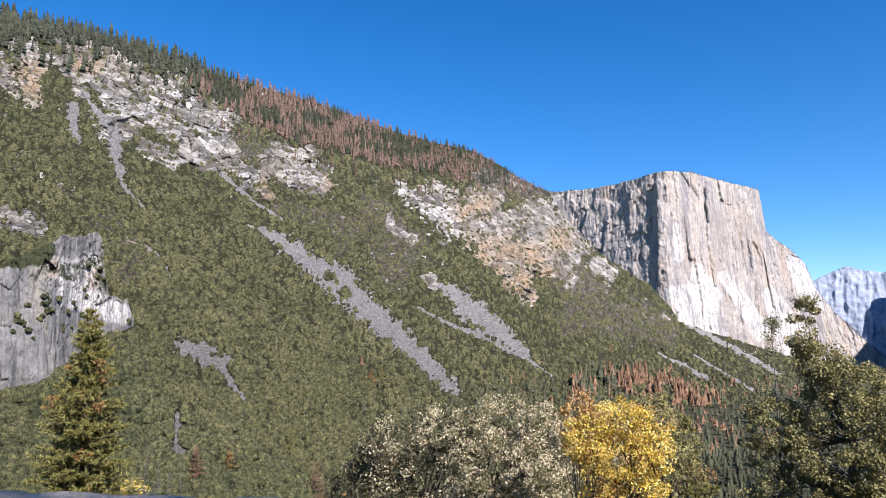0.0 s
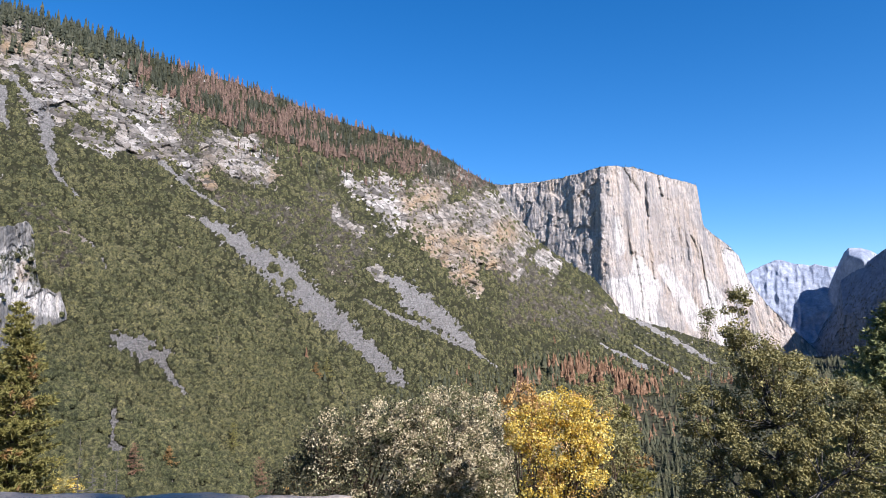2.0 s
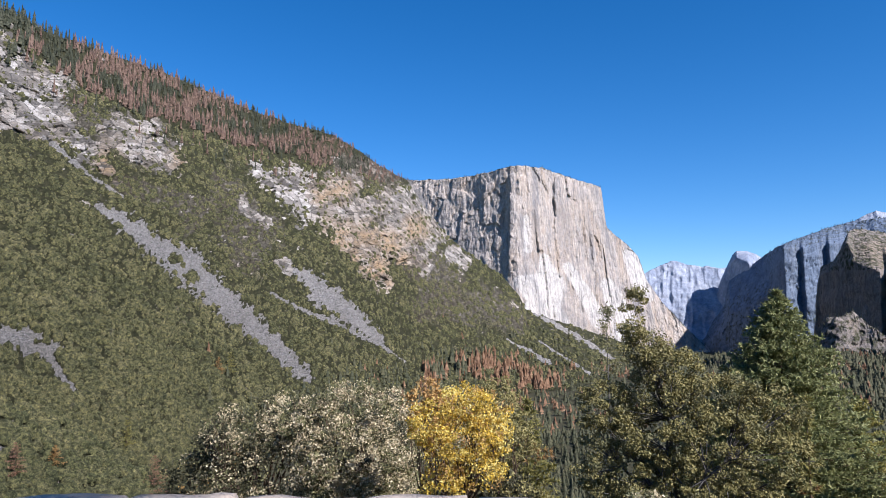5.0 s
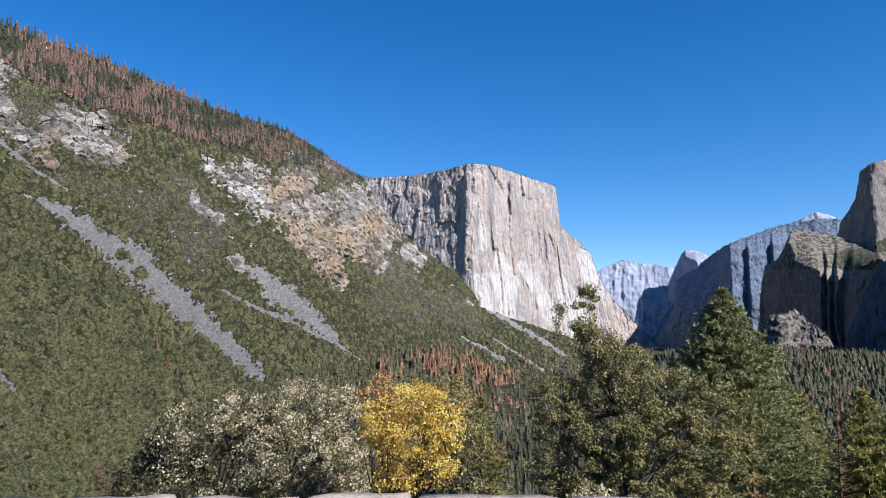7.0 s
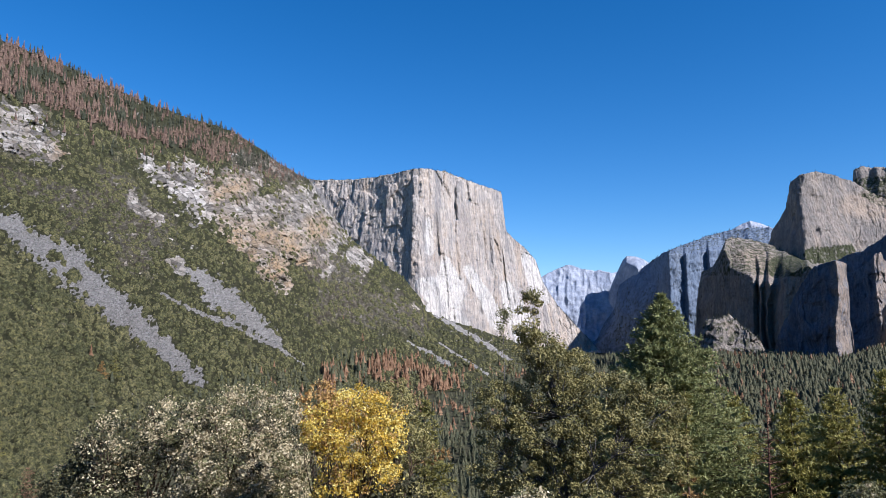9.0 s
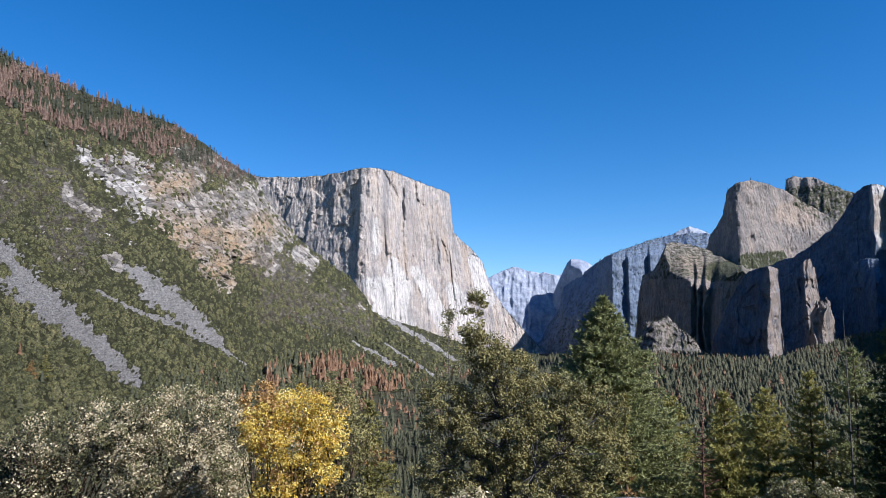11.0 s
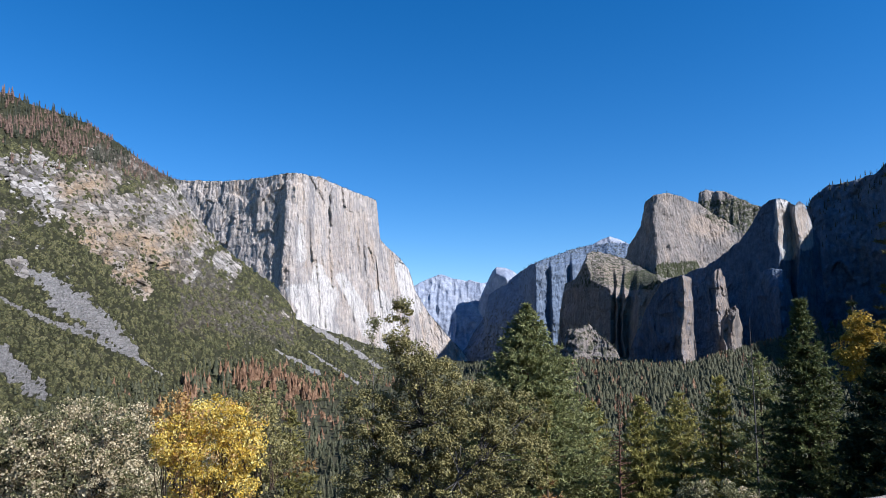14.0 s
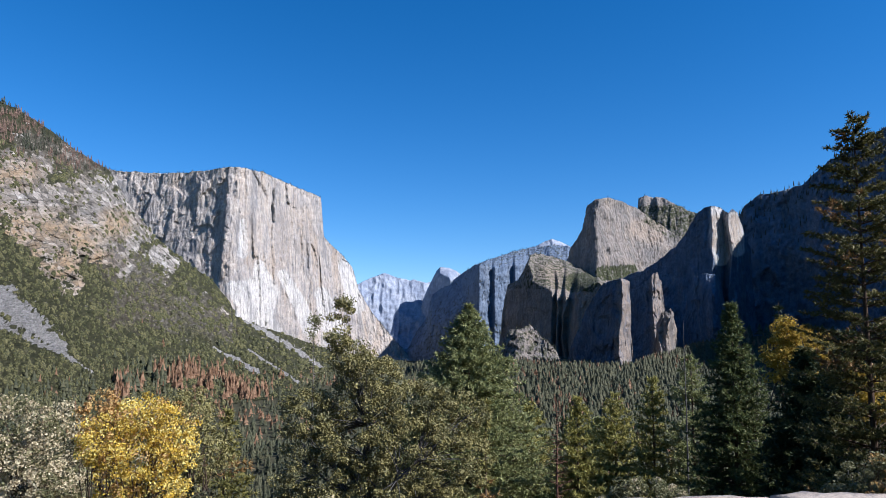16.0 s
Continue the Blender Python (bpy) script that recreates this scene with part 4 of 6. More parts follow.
def dome_clumps(rng, count=10, ring=8):
    """Lumpy bush domes, open below: two uneven rings and a crown."""
    out = []
    a = np.arange(ring) * 2 * math.pi / ring
    F = []
    for j in range(ring):
        k = (j + 1) % ring
        F += [(j, k, ring + k), (j, ring + k, ring + j), (ring + j, ring + k, 2 * ring)]
    for k in range(count):
        lo, mid = rng.uniform(0.55, 0.9, ring), rng.uniform(0.7, 1.2, ring)
        V = [(q * math.cos(t), q * math.sin(t), rng.uniform(-1.3, -1.0)) for q, t in zip(lo, a)]
        V += [(q * math.cos(t + 0.3), q * math.sin(t + 0.3), rng.uniform(-0.05, 0.5)) for q, t in zip(mid, a)]
        V.append((rng.uniform(-0.3, 0.3), rng.uniform(-0.3, 0.3), rng.uniform(0.85, 1.1)))
        out.append((np.array(V), np.array(F)))
    return out


def conifer_shapes(rng, count=6, tiers=6, ring=9, width=0.17):
    """Ragged conifers one unit tall: stacked skirts of drooping boughs."""
    out = []
    for k in range(count):
        V, F = [], []
        for t in range(tiers):
            z0 = 0.10 + 0.86 * t / tiers
            ztop = min(z0 + 1.55 / tiers, 1.0)
            rad = width * (1 - t / tiers) ** 0.85 * rng.uniform(0.8, 1.15) + 0.012
            b = len(V)
            V.append((rng.uniform(-0.01, 0.01), rng.uniform(-0.01, 0.01), ztop))
            a0 = rng.uniform(0, 6.28)
            for j in range(ring):
                a = a0 + 6.283 * j / ring + rng.uniform(-0.15, 0.15)
                q = rad * (rng.uniform(0.85, 1.25) if j % 2 else rng.uniform(0.45, 0.75))
                V.append((q * math.cos(a), q * math.sin(a), z0 + (rng.uniform(-0.05, 0.0) if j % 2 else rng.uniform(0.01, 0.05))))
            for j in range(ring):
                F.append((b, b + 1 + j, b + 1 + (j + 1) % ring))
        b = len(V)
        for j in range(3):
            V.append((0.012 * math.cos(j * 2.1), 0.012 * math.sin(j * 2.1), -0.08))
        V.append((0, 0, 0.7))
        F += [(b, b + 1, b + 3), (b + 1, b + 2, b + 3), (b + 2, b, b + 3)]
        out.append((np.array(V), np.array(F)))
    return out


def stuff(name, V, F, material, label, category, smooth=False):
    ob = new(name, grid_mesh(name, V, F, material, smooth=smooth))
    return tagged(ob, label, category, kind="stuff")


RNG = np.random.RandomState(11)
BELT = [(-52.2, 20.3), (-48.7, 20.8), (-44.8, 21.3), (-39.4, 19.8), (-33.5, 16.7), (-26.9, 15.0), (-21.2, 13.8), (-14.9, 12.8), (-10.6, 11.8), (-9, 11.6)]


def slope_samples(n, az0, az1, el0, el1, rng):
    """Random places on the valley side, even in the eye of the overlook."""
    rows = SLOPE_NS
    a, e = rng.uniform(az0, az1, n), rng.uniform(el0, el1, n)
    col = np.clip(((a + 55) / 70 * (SLOPE_NA - 1)).round().astype(int), 0, SLOPE_NA - 1)
    E = SLOPE_EL[:rows, :]
    row = np.empty(n, int)
    for i in range(n):
        row[i] = np.searchsorted(E[:, col[i]], e[i])
    ok = (row > 1) & (row < rows - 1)
    return row[ok], col[ok]


def brush():
    row, col = slope_samples(96000, -55, 13, -14, 23, RNG)
    rock, scree, P = SLOPE_ROCK[row, col], SLOPE_SCREE[row, col], SLOPE_P[row, col]
    az, el = SLOPE_AZ[row, col], SLOPE_EL[row, col]
    dry = SLOPE_DRY[row, col]
    patch = fbm(P[:, 0] / 90, P[:, 1] / 90, P[:, 2] / 90, 3, 2)
    fine = fbm(P[:, 0] / 28, P[:, 1] / 28, P[:, 2] / 28, 2, 5)
    keep = (scree < 0.3) & ((rock < 0.3) | (patch + 0.7 * fine > 0.34) | (RNG.rand(len(P)) < 0.2))
    keep &= (dry < 0.35) | (RNG.rand(len(P)) < 0.92)
    keep &= ~((az < -42) & (el > table([(-55, -3.7), (-50.5, -3.4), (-47.6, -2.8), (-46.5, -1.2), (-44.4, 0.5), (-42.4, 0.8)], az)) & (el < table([(-55, 5.6), (-51.1, 5.0), (-48.7, 6.3), (-46.1, 7.3), (-45.0, 7.6), (-44.5, 4.8), (-43.8, 3.2), (-42.6, 2.8), (-42.2, 1.2)], az)))
    keep &= el < table(BELT, az) + 0.3
    dist = np.linalg.norm(P, axis=1)
    keep &= RNG.rand(len(P)) < 0.62
    P, rock, dist, az, el, dry = P[keep], rock[keep], dist[keep], az[keep], el[keep], dry[keep]
    n = len(P)
    size = (1.2 + 3.0 * RNG.rand(n) ** 1.8) * np.clip(dist / 1150, 1.12, 2.2) * np.where(rock > 0.4, 0.8, 1.0)
    sc = np.stack([size * RNG.uniform(0.85, 1.35, n), size * RNG.uniform(0.85, 1.35, n), size * RNG.uniform(0.85, 1.5, n)], -1)
    P = P + np.array([0, 0, 0.35]) * size[:, None]
    near = dist < 700
    brown = fbm((0.66 * az + 0.75 * el) * 0.7, (0.75 * az - 0.66 * el) * 0.22, 0 * az, 4, 6, 0.6) + 0.2 * RNG.uniform(-1, 1, n) + np.clip((az + 30) / 70, -0.3, 0.1) + 0.42 * dry * (rock < 0.3) > 0.36
    brown &= (dry > 0.1) | (RNG.rand(n) < 0.05)
    domes = dome_clumps(RNG)
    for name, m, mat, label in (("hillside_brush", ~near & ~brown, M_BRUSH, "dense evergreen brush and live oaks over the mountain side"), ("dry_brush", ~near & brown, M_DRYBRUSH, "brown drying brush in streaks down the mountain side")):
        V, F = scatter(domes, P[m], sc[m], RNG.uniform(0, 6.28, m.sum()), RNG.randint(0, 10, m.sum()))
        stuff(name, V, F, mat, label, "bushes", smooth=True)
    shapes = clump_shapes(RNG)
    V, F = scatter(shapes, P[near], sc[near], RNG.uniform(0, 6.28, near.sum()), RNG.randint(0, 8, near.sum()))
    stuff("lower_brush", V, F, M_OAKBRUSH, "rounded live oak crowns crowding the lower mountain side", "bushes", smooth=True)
    # clumps on the ledges of the crag
    q = CRAG_P[(8 + (CRAG_P.shape[0] - 9) * RNG.rand(420) ** 0.45).astype(int), RNG.randint(2, CRAG_P.shape[1] - 6, 420)]
    on = fbm(q[:, 0] / 30, q[:, 1] / 30, q[:, 2] / 30, 2, 3) > 0.12
    on &= RNG.rand(420) < 0.7
    q = q[on]
    hs = RNG.uniform(0.8, 3.2, (len(q), 1)) * RNG.uniform(0.7, 1.3, (len(q), 3))
    V, F = scatter(shapes, q, hs, RNG.uniform(0, 6.28, len(q)), RNG.randint(0, 8, len(q)))
    stuff("ledge_brush", V, F, M_OAKBRUSH, "dark bushes rooted on the ledges of the crag", "bushes")


brush()


def forest():
    shapes = conifer_shapes(RNG)
    plain = conifer_shapes(RNG, 8, 5, 6, 0.165)
    # crest belt
    row, col = slope_samples(27000, -54, -8, 11, 22.6, RNG)
    az, el, P = SLOPE_AZ[row, col], SLOPE_EL[row, col], SLOPE_P[row, col]
    jag = 0.8 * fbm(az * 0.8, el * 0.8, 0 * az, 3, 3)
    keep = (el > table(BELT, az) + 0.2 + jag)
    crest = table(RIDGE, az) - el
    keep &= RNG.rand(len(az)) < np.where(crest < 0.7, 1.0, 0.8)
    keep |= (el > table(BELT, az) - 1.6) & (RNG.rand(len(az)) < 0.05)
    P, az, el = P[keep], az[keep], el[keep]
    red = fbm(az * 0.55, el * 0.9, 0 * az, 3, 8) + 0.5 * fbm(az * 2.2, el * 2.2, 0 * az, 3, 1) + np.clip((az + 40) / 8, -1.0, 0.25) + np.clip((az + 26) / 40, 0, 0.2) - 0.34
    h = (8 + 24 * RNG.rand(len(P)) ** 1.4) * np.where(az < -38, 1.4, np.where(az > -16, 0.8, 1.0))
    sc = np.stack([h * RNG.uniform(0.7, 1.1, len(P))] * 2 + [h], -1)
    pick, turn = RNG.randint(0, 6, len(P)), RNG.uniform(0, 6.28, len(P))
    m = red > 0
    V, F = scatter(plain, P[~m], sc[~m], turn[~m], pick[~m])
    stuff("crest_forest", V, F, M_CREST, "dark green conifers along the mountain crest", "trees")
    V, F = scatter(plain, P[m], sc[m], turn[m], pick[m])
    stuff("crest_dead_trees", V, F, M_DEAD, "rust-red dead conifers among the crest forest", "trees")
    # valley floor
    n = 25000
    az = RNG.uniform(-14, 54, n)
    r = np.exp(RNG.uniform(np.log(480), np.log(4200), n))
    a = np.radians(az)
    x, y = r * np.sin(a), r * np.cos(a)
    z = ground_z(x, y)
    az[10500:] = RNG.uniform(20, 54, n - 10500)
    r[10500:] = RNG.uniform(750, 2000, n - 10500)
    a = np.radians(az)
    x, y = r * np.sin(a), r * np.cos(a)
    z = ground_z(x, y)
    lim = np.where(az < 15, table(SLOPE_NEAR, az) * 1.08, np.where(az < 22, 3900, np.where(az < 29, 1660, table(LEAN_NEAR, az) + 40)))
    k = (r < lim) & (z < 60)
    P = np.stack([x, y, z], -1)[k]
    az, r = az[k], r[k]
    # foot of the slope
    row, col = slope_samples(2600, -27, 13, -7.5, 1.0, RNG)
    a2, e2, P2 = SLOPE_AZ[row, col], SLOPE_EL[row, col], SLOPE_P[row, col]
    line = table([(-27, -8.5), (-20, -6.6), (-14, -4.6), (-8, -2.8), (-4, -1.6), (0, -2.2), (6, -3.4), (13, -4)], a2)
    k2 = (e2 < line) | ((e2 < line + 1.3) & (RNG.rand(len(a2)) < 0.16)) | (RNG.rand(len(a2)) < 0.012)
    k2 &= SLOPE_SCREE[row, col] < 0.3
    P, az, r = np.concatenate([P, P2[k2]]), np.concatenate([az, a2[k2]]), np.concatenate([r, np.linalg.norm(P2[k2], axis=1)])
    row, col = slope_samples(2600, -8, 8, -6.8, -1.8, RNG)
    a3, e3, P3 = SLOPE_AZ[row, col], SLOPE_EL[row, col], SLOPE_P[row, col]
    top3 = table([(-8, -3.4), (-3, -2.4), (0, -3.2), (3, -4.1), (6, -5.2), (8, -6.0)], a3)
    k3 = (e3 < top3) & (e3 > top3 - 1.2 - RNG.rand(len(a3))) & (fbm(a3 * 1.5, e3 * 1.5, 0 * a3, 3, 4) > -0.12)
    P, az, r = np.concatenate([P, P3[k3]]), np.concatenate([az, a3[k3]]), np.concatenate([r, np.linalg.norm(P3[k3], axis=1)])
    foot = np.concatenate([np.zeros(k.sum()), np.ones(k2.sum()), np.full(k3.sum(), 1.6)])
    h = (13 + 17 * RNG.rand(len(P)) ** 1.5) * np.where(foot > 1.5, 1.25, np.where(foot > 0, 0.7, 1.0)) * np.where(r > 2000, 1.3, np.where((r > 650) & (foot == 0), 0.7, 1.0))
    sc = np.stack([h * RNG.uniform(0.8, 1.3, len(P)) * np.where((r > 650) & (foot == 0), 1.3, 1.0)] * 2 + [h], -1)
    shapes = conifer_shapes(RNG, 6, 9, 7, 0.17) + conifer_shapes(RNG, 6, 4, 6, 0.24)
    pick, turn = RNG.randint(0, 6, len(P)) + np.where(r > 900, 6, 0), RNG.uniform(0, 6.28, len(P))
    grove = np.exp(-((az - 1.5) / 5) ** 2 - ((r - 1650) / 480) ** 2) * 0.35
    red = fbm(P[:, 0] / 160, P[:, 1] / 160, 0 * r, 3, 8) * 0.5 + RNG.uniform(-0.35, 0.35, len(P)) + grove + np.where(foot > 1.5, 0.52, foot * 0.14) - np.where(az > 20, 0.30, 0.42)
    m = red > 0
    sc[m] *= np.array([0.85, 0.85, 1.0])
    V, F = scatter(shapes, P[~m], sc[~m], turn[~m], pick[~m])
    stuff("valley_forest", V, F, M_PINE, "dense conifer forest on the valley floor", "trees", smooth=True)
    V, F = scatter(shapes, P[m], sc[m], turn[m], pick[m])
    stuff("valley_dead_trees", V, F, M_DEADLOW, "rust-brown dead conifers at the foot of the slope", "trees")
    # thin woods on the far crests
    shapes = plain
    for AZ, EL, PP, top_rows, n in ((SENT_AZ, SENT_EL, SENT_P, 60, 900), (RIGHT_AZ, RIGHT_EL, RIGHT_P, 42, 800), (SHOULDER_AZ, SHOULDER_EL, SHOULDER_P, 70, 90), (SPIRE_AZ, SPIRE_EL, SPIRE_P, 30, 160), (MOUND_AZ, MOUND_EL, MOUND_P, 60, 160), (DOME_AZ, DOME_EL, DOME_P, 12, 60), (MONO_AZ, MONO_EL, MONO_P, 10, 420)):
        rows = PP.shape[0] - 8
        rr = rows - 1 - (RNG.rand(n) ** 1.8 * top_rows).astype(int)
        cc = RNG.randint(2, PP.shape[1] - 2, n)
        Q = PP[rr, cc]
        hh = RNG.uniform(12, 26, n) * np.where(AZ[rr, cc] > 41, 0.8, np.where(AZ[rr, cc] < 10, 0.45, np.where(AZ[rr, cc] > 22, 0.5, 0.55)))
        V, F = scatter(shapes, Q, np.stack([hh, hh, hh], -1), RNG.uniform(0, 6.28, n), RNG.randint(0, 6, n))
        stuff("crest_conifers", V, F, M_CREST, "scattered dark conifers along a high granite crest", "trees")


forest()


# near trees, shrubs and the wall
M_BARK = bark("pine_bark", (0.05, 0.035, 0.025), (0.16, 0.11, 0.075))
M_GREYBARK = bark("grey_bark", (0.06, 0.055, 0.05), (0.2, 0.185, 0.165))
M_REDBARK = bark("red_dead_bark", (0.09, 0.045, 0.03), (0.22, 0.12, 0.08))
M_PALE = foliage("pale_leaves", (0.19, 0.15, 0.08), (0.48, 0.395, 0.228), (0.76, 0.66, 0.43), 2.0, 0.6, True, 0.2)
M_OLIVE = foliage("olive_leaves", (0.08, 0.082, 0.035), (0.18, 0.175, 0.075), (0.32, 0.30, 0.15), 1.0, 0.55, True, 0.3)
M_OAKLEAF = foliage("oak_leaves", (0.115, 0.112, 0.038), (0.222, 0.198, 0.07), (0.36, 0.312, 0.12), 0.8, 0.5, True, 0.15)
M_YELLOW = foliage("yellow_leaves", (0.42, 0.24, 0.02), (0.82, 0.57, 0.07), (0.94, 0.80, 0.28), 1.5, 0.55, True, 0.35)
M_PEACH = foliage("tan_leaves", (0.30, 0.16, 0.05), (0.55, 0.33, 0.11), (0.72, 0.50, 0.20), 1.5, 0.6, True, 0.3)
M_DARKLEAF = foliage("dark_leaves", (0.02, 0.021, 0.01), (0.055, 0.055, 0.026), (0.12, 0.112, 0.055), 1.0, 0.6, True, 0.2)
M_GOLD = foliage("gold_leaves", (0.24, 0.15, 0.015), (0.46, 0.31, 0.035), (0.60, 0.44, 0.08), 1.0, 0.6, True, 0.3)
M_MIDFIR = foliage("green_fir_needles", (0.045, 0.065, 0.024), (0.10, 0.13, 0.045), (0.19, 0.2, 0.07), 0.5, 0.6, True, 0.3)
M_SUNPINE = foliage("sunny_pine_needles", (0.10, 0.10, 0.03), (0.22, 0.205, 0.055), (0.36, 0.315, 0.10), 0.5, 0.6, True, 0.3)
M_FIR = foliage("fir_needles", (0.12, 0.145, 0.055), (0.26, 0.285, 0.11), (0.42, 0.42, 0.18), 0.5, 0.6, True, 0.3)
# dark copy of the fir needles holds the trees' shade in its colour
M_SHADEFIR = foliage("shaded_fir_needles", (0.02, 0.035, 0.014), (0.045, 0.065, 0.024), (0.09, 0.1, 0.034), 0.5, 0.6, True, 0.15)
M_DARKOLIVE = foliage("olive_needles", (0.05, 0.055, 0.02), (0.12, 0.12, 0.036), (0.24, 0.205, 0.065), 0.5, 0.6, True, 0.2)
# brighter than the other pines: sunlight put into the needle colour
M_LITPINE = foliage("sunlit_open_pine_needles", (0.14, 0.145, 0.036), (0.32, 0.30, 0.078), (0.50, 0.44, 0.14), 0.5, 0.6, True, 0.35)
M_BROWNPINE = foliage("browning_needles", (0.16, 0.09, 0.03), (0.30, 0.17, 0.06), (0.42, 0.27, 0.10), 0.5, 0.6, True, 0.15)


GROUPS = {"slope_pine": "lone pines on the lower slope", "pine": "pines below the overlook", "fir": "firs below the overlook", "pale_shrub": "pale shrubs beyond the wall", "dark_shrub": "dark shrubs beyond the wall"}


def part(name, me, parent, label="", kind=""):
    ob = new(name, me)
    ob.parent = parent
    if kind:
        ob["kind"] = kind
    if label:
        ob["label"] = label
    return ob


def thing(name, place, label, category, group=""):
    ob = new(name)
    ob.location = place
    return tagged(ob, label, category, group)


def tube(path, radii, ring=6):
    """A tapered round limb along a path; returns vertices and triangles."""
    path = np.asarray(path, float)
    t = np.gradient(path, axis=0)
    t /= np.linalg.norm(t, axis=1, keepdims=True) + 1e-9
    ref = np.where(np.abs(t[:, 2:3]) > 0.9, np.array([[1.0, 0, 0]]), np.array([[0, 0, 1.0]]))
    u = np.cross(t, ref)
    u /= np.linalg.norm(u, axis=1, keepdims=True) + 1e-9
    w = np.cross(t, u)
    a = np.linspace(0, 2 * math.pi, ring, endpoint=False)
    V = path[:, None] + np.asarray(radii)[:, None, None] * (u[:, None] * np.cos(a)[None, :, None] + w[:, None] * np.sin(a)[None, :, None])
    i = np.arange(len(path) - 1)[:, None] * ring + np.arange(ring)[None]
    j = np.arange(len(path) - 1)[:, None] * ring + (np.arange(ring)[None] + 1) % ring
    F = np.concatenate([np.stack([i, j, j + ring], -1).reshape(-1, 3), np.stack([i, j + ring, i + ring], -1).reshape(-1, 3)])
    return V.reshape(-1, 3), F


def joined(pieces):
    V, F, n = [], [], 0
    for v, f in pieces:
        V.append(v)
        F.append(f + n)
        n += len(v)
    return np.concatenate(V), np.concatenate(F)


def leaf_cards(centres, size, rng, out=None, lift=0.25, slim=0.6):
    """Small folded leaves, four points and two faces each."""
    n = len(centres)
    d = rng.normal(size=(n, 3))
    if out is not None:
        d = d * 0.8 + out * 0.9
    d[:, 2] += lift
    d /= np.linalg.norm(d, axis=1, keepdims=True) + 1e-9
    u = np.cross(d, rng.normal(size=(n, 3)))
    u /= np.linalg.norm(u, axis=1, keepdims=True) + 1e-9
    w = np.cross(d, u)
    s = (size * rng.uniform(0.6, 1.3, n))[:, None]
    tip, end = centres + u * s, centres - u * s
    l, r = centres + w * s * slim + d * s * 0.2, centres - w * s * slim + d * s * 0.2
    V = np.stack([tip, l, end, r], 1).reshape(-1, 3)
    b = np.arange(n)[:, None] * 4
    F = np.concatenate([b + np.array([[0, 1, 2]]), b + np.array([[0, 2, 3]])])
    return V, F


def crown_points(lobes, n, rng, clumps, clump_r):
    """Leaf places gathered in clumps over rounded lobes (x, y, z, rx, ry, rz)."""
    lob = np.array(lobes)
    wt = (lob[:, 3] * lob[:, 5])
    pick = rng.choice(len(lob), clumps, p=wt / wt.sum())
    d = rng.normal(size=(clumps, 3))
    d /= np.linalg.norm(d, axis=1, keepdims=True)
    rad = rng.uniform(0.35, 1.0, clumps) ** 0.5
    c = lob[pick, :3] + d * lob[pick, 3:] * rad[:, None]
    sz = clump_r * rng.uniform(0.5, 1.35, clumps)
    own = rng.randint(0, clumps, n)
    e = rng.normal(size=(n, 3))
    e /= np.linalg.norm(e, axis=1, keepdims=True)
    rr = rng.uniform(0.2, 1, n) ** 0.4
    pts = c[own] + e * (sz[own] * rr)[:, None] * np.array([1, 1, 0.75])
    return c, pts, e


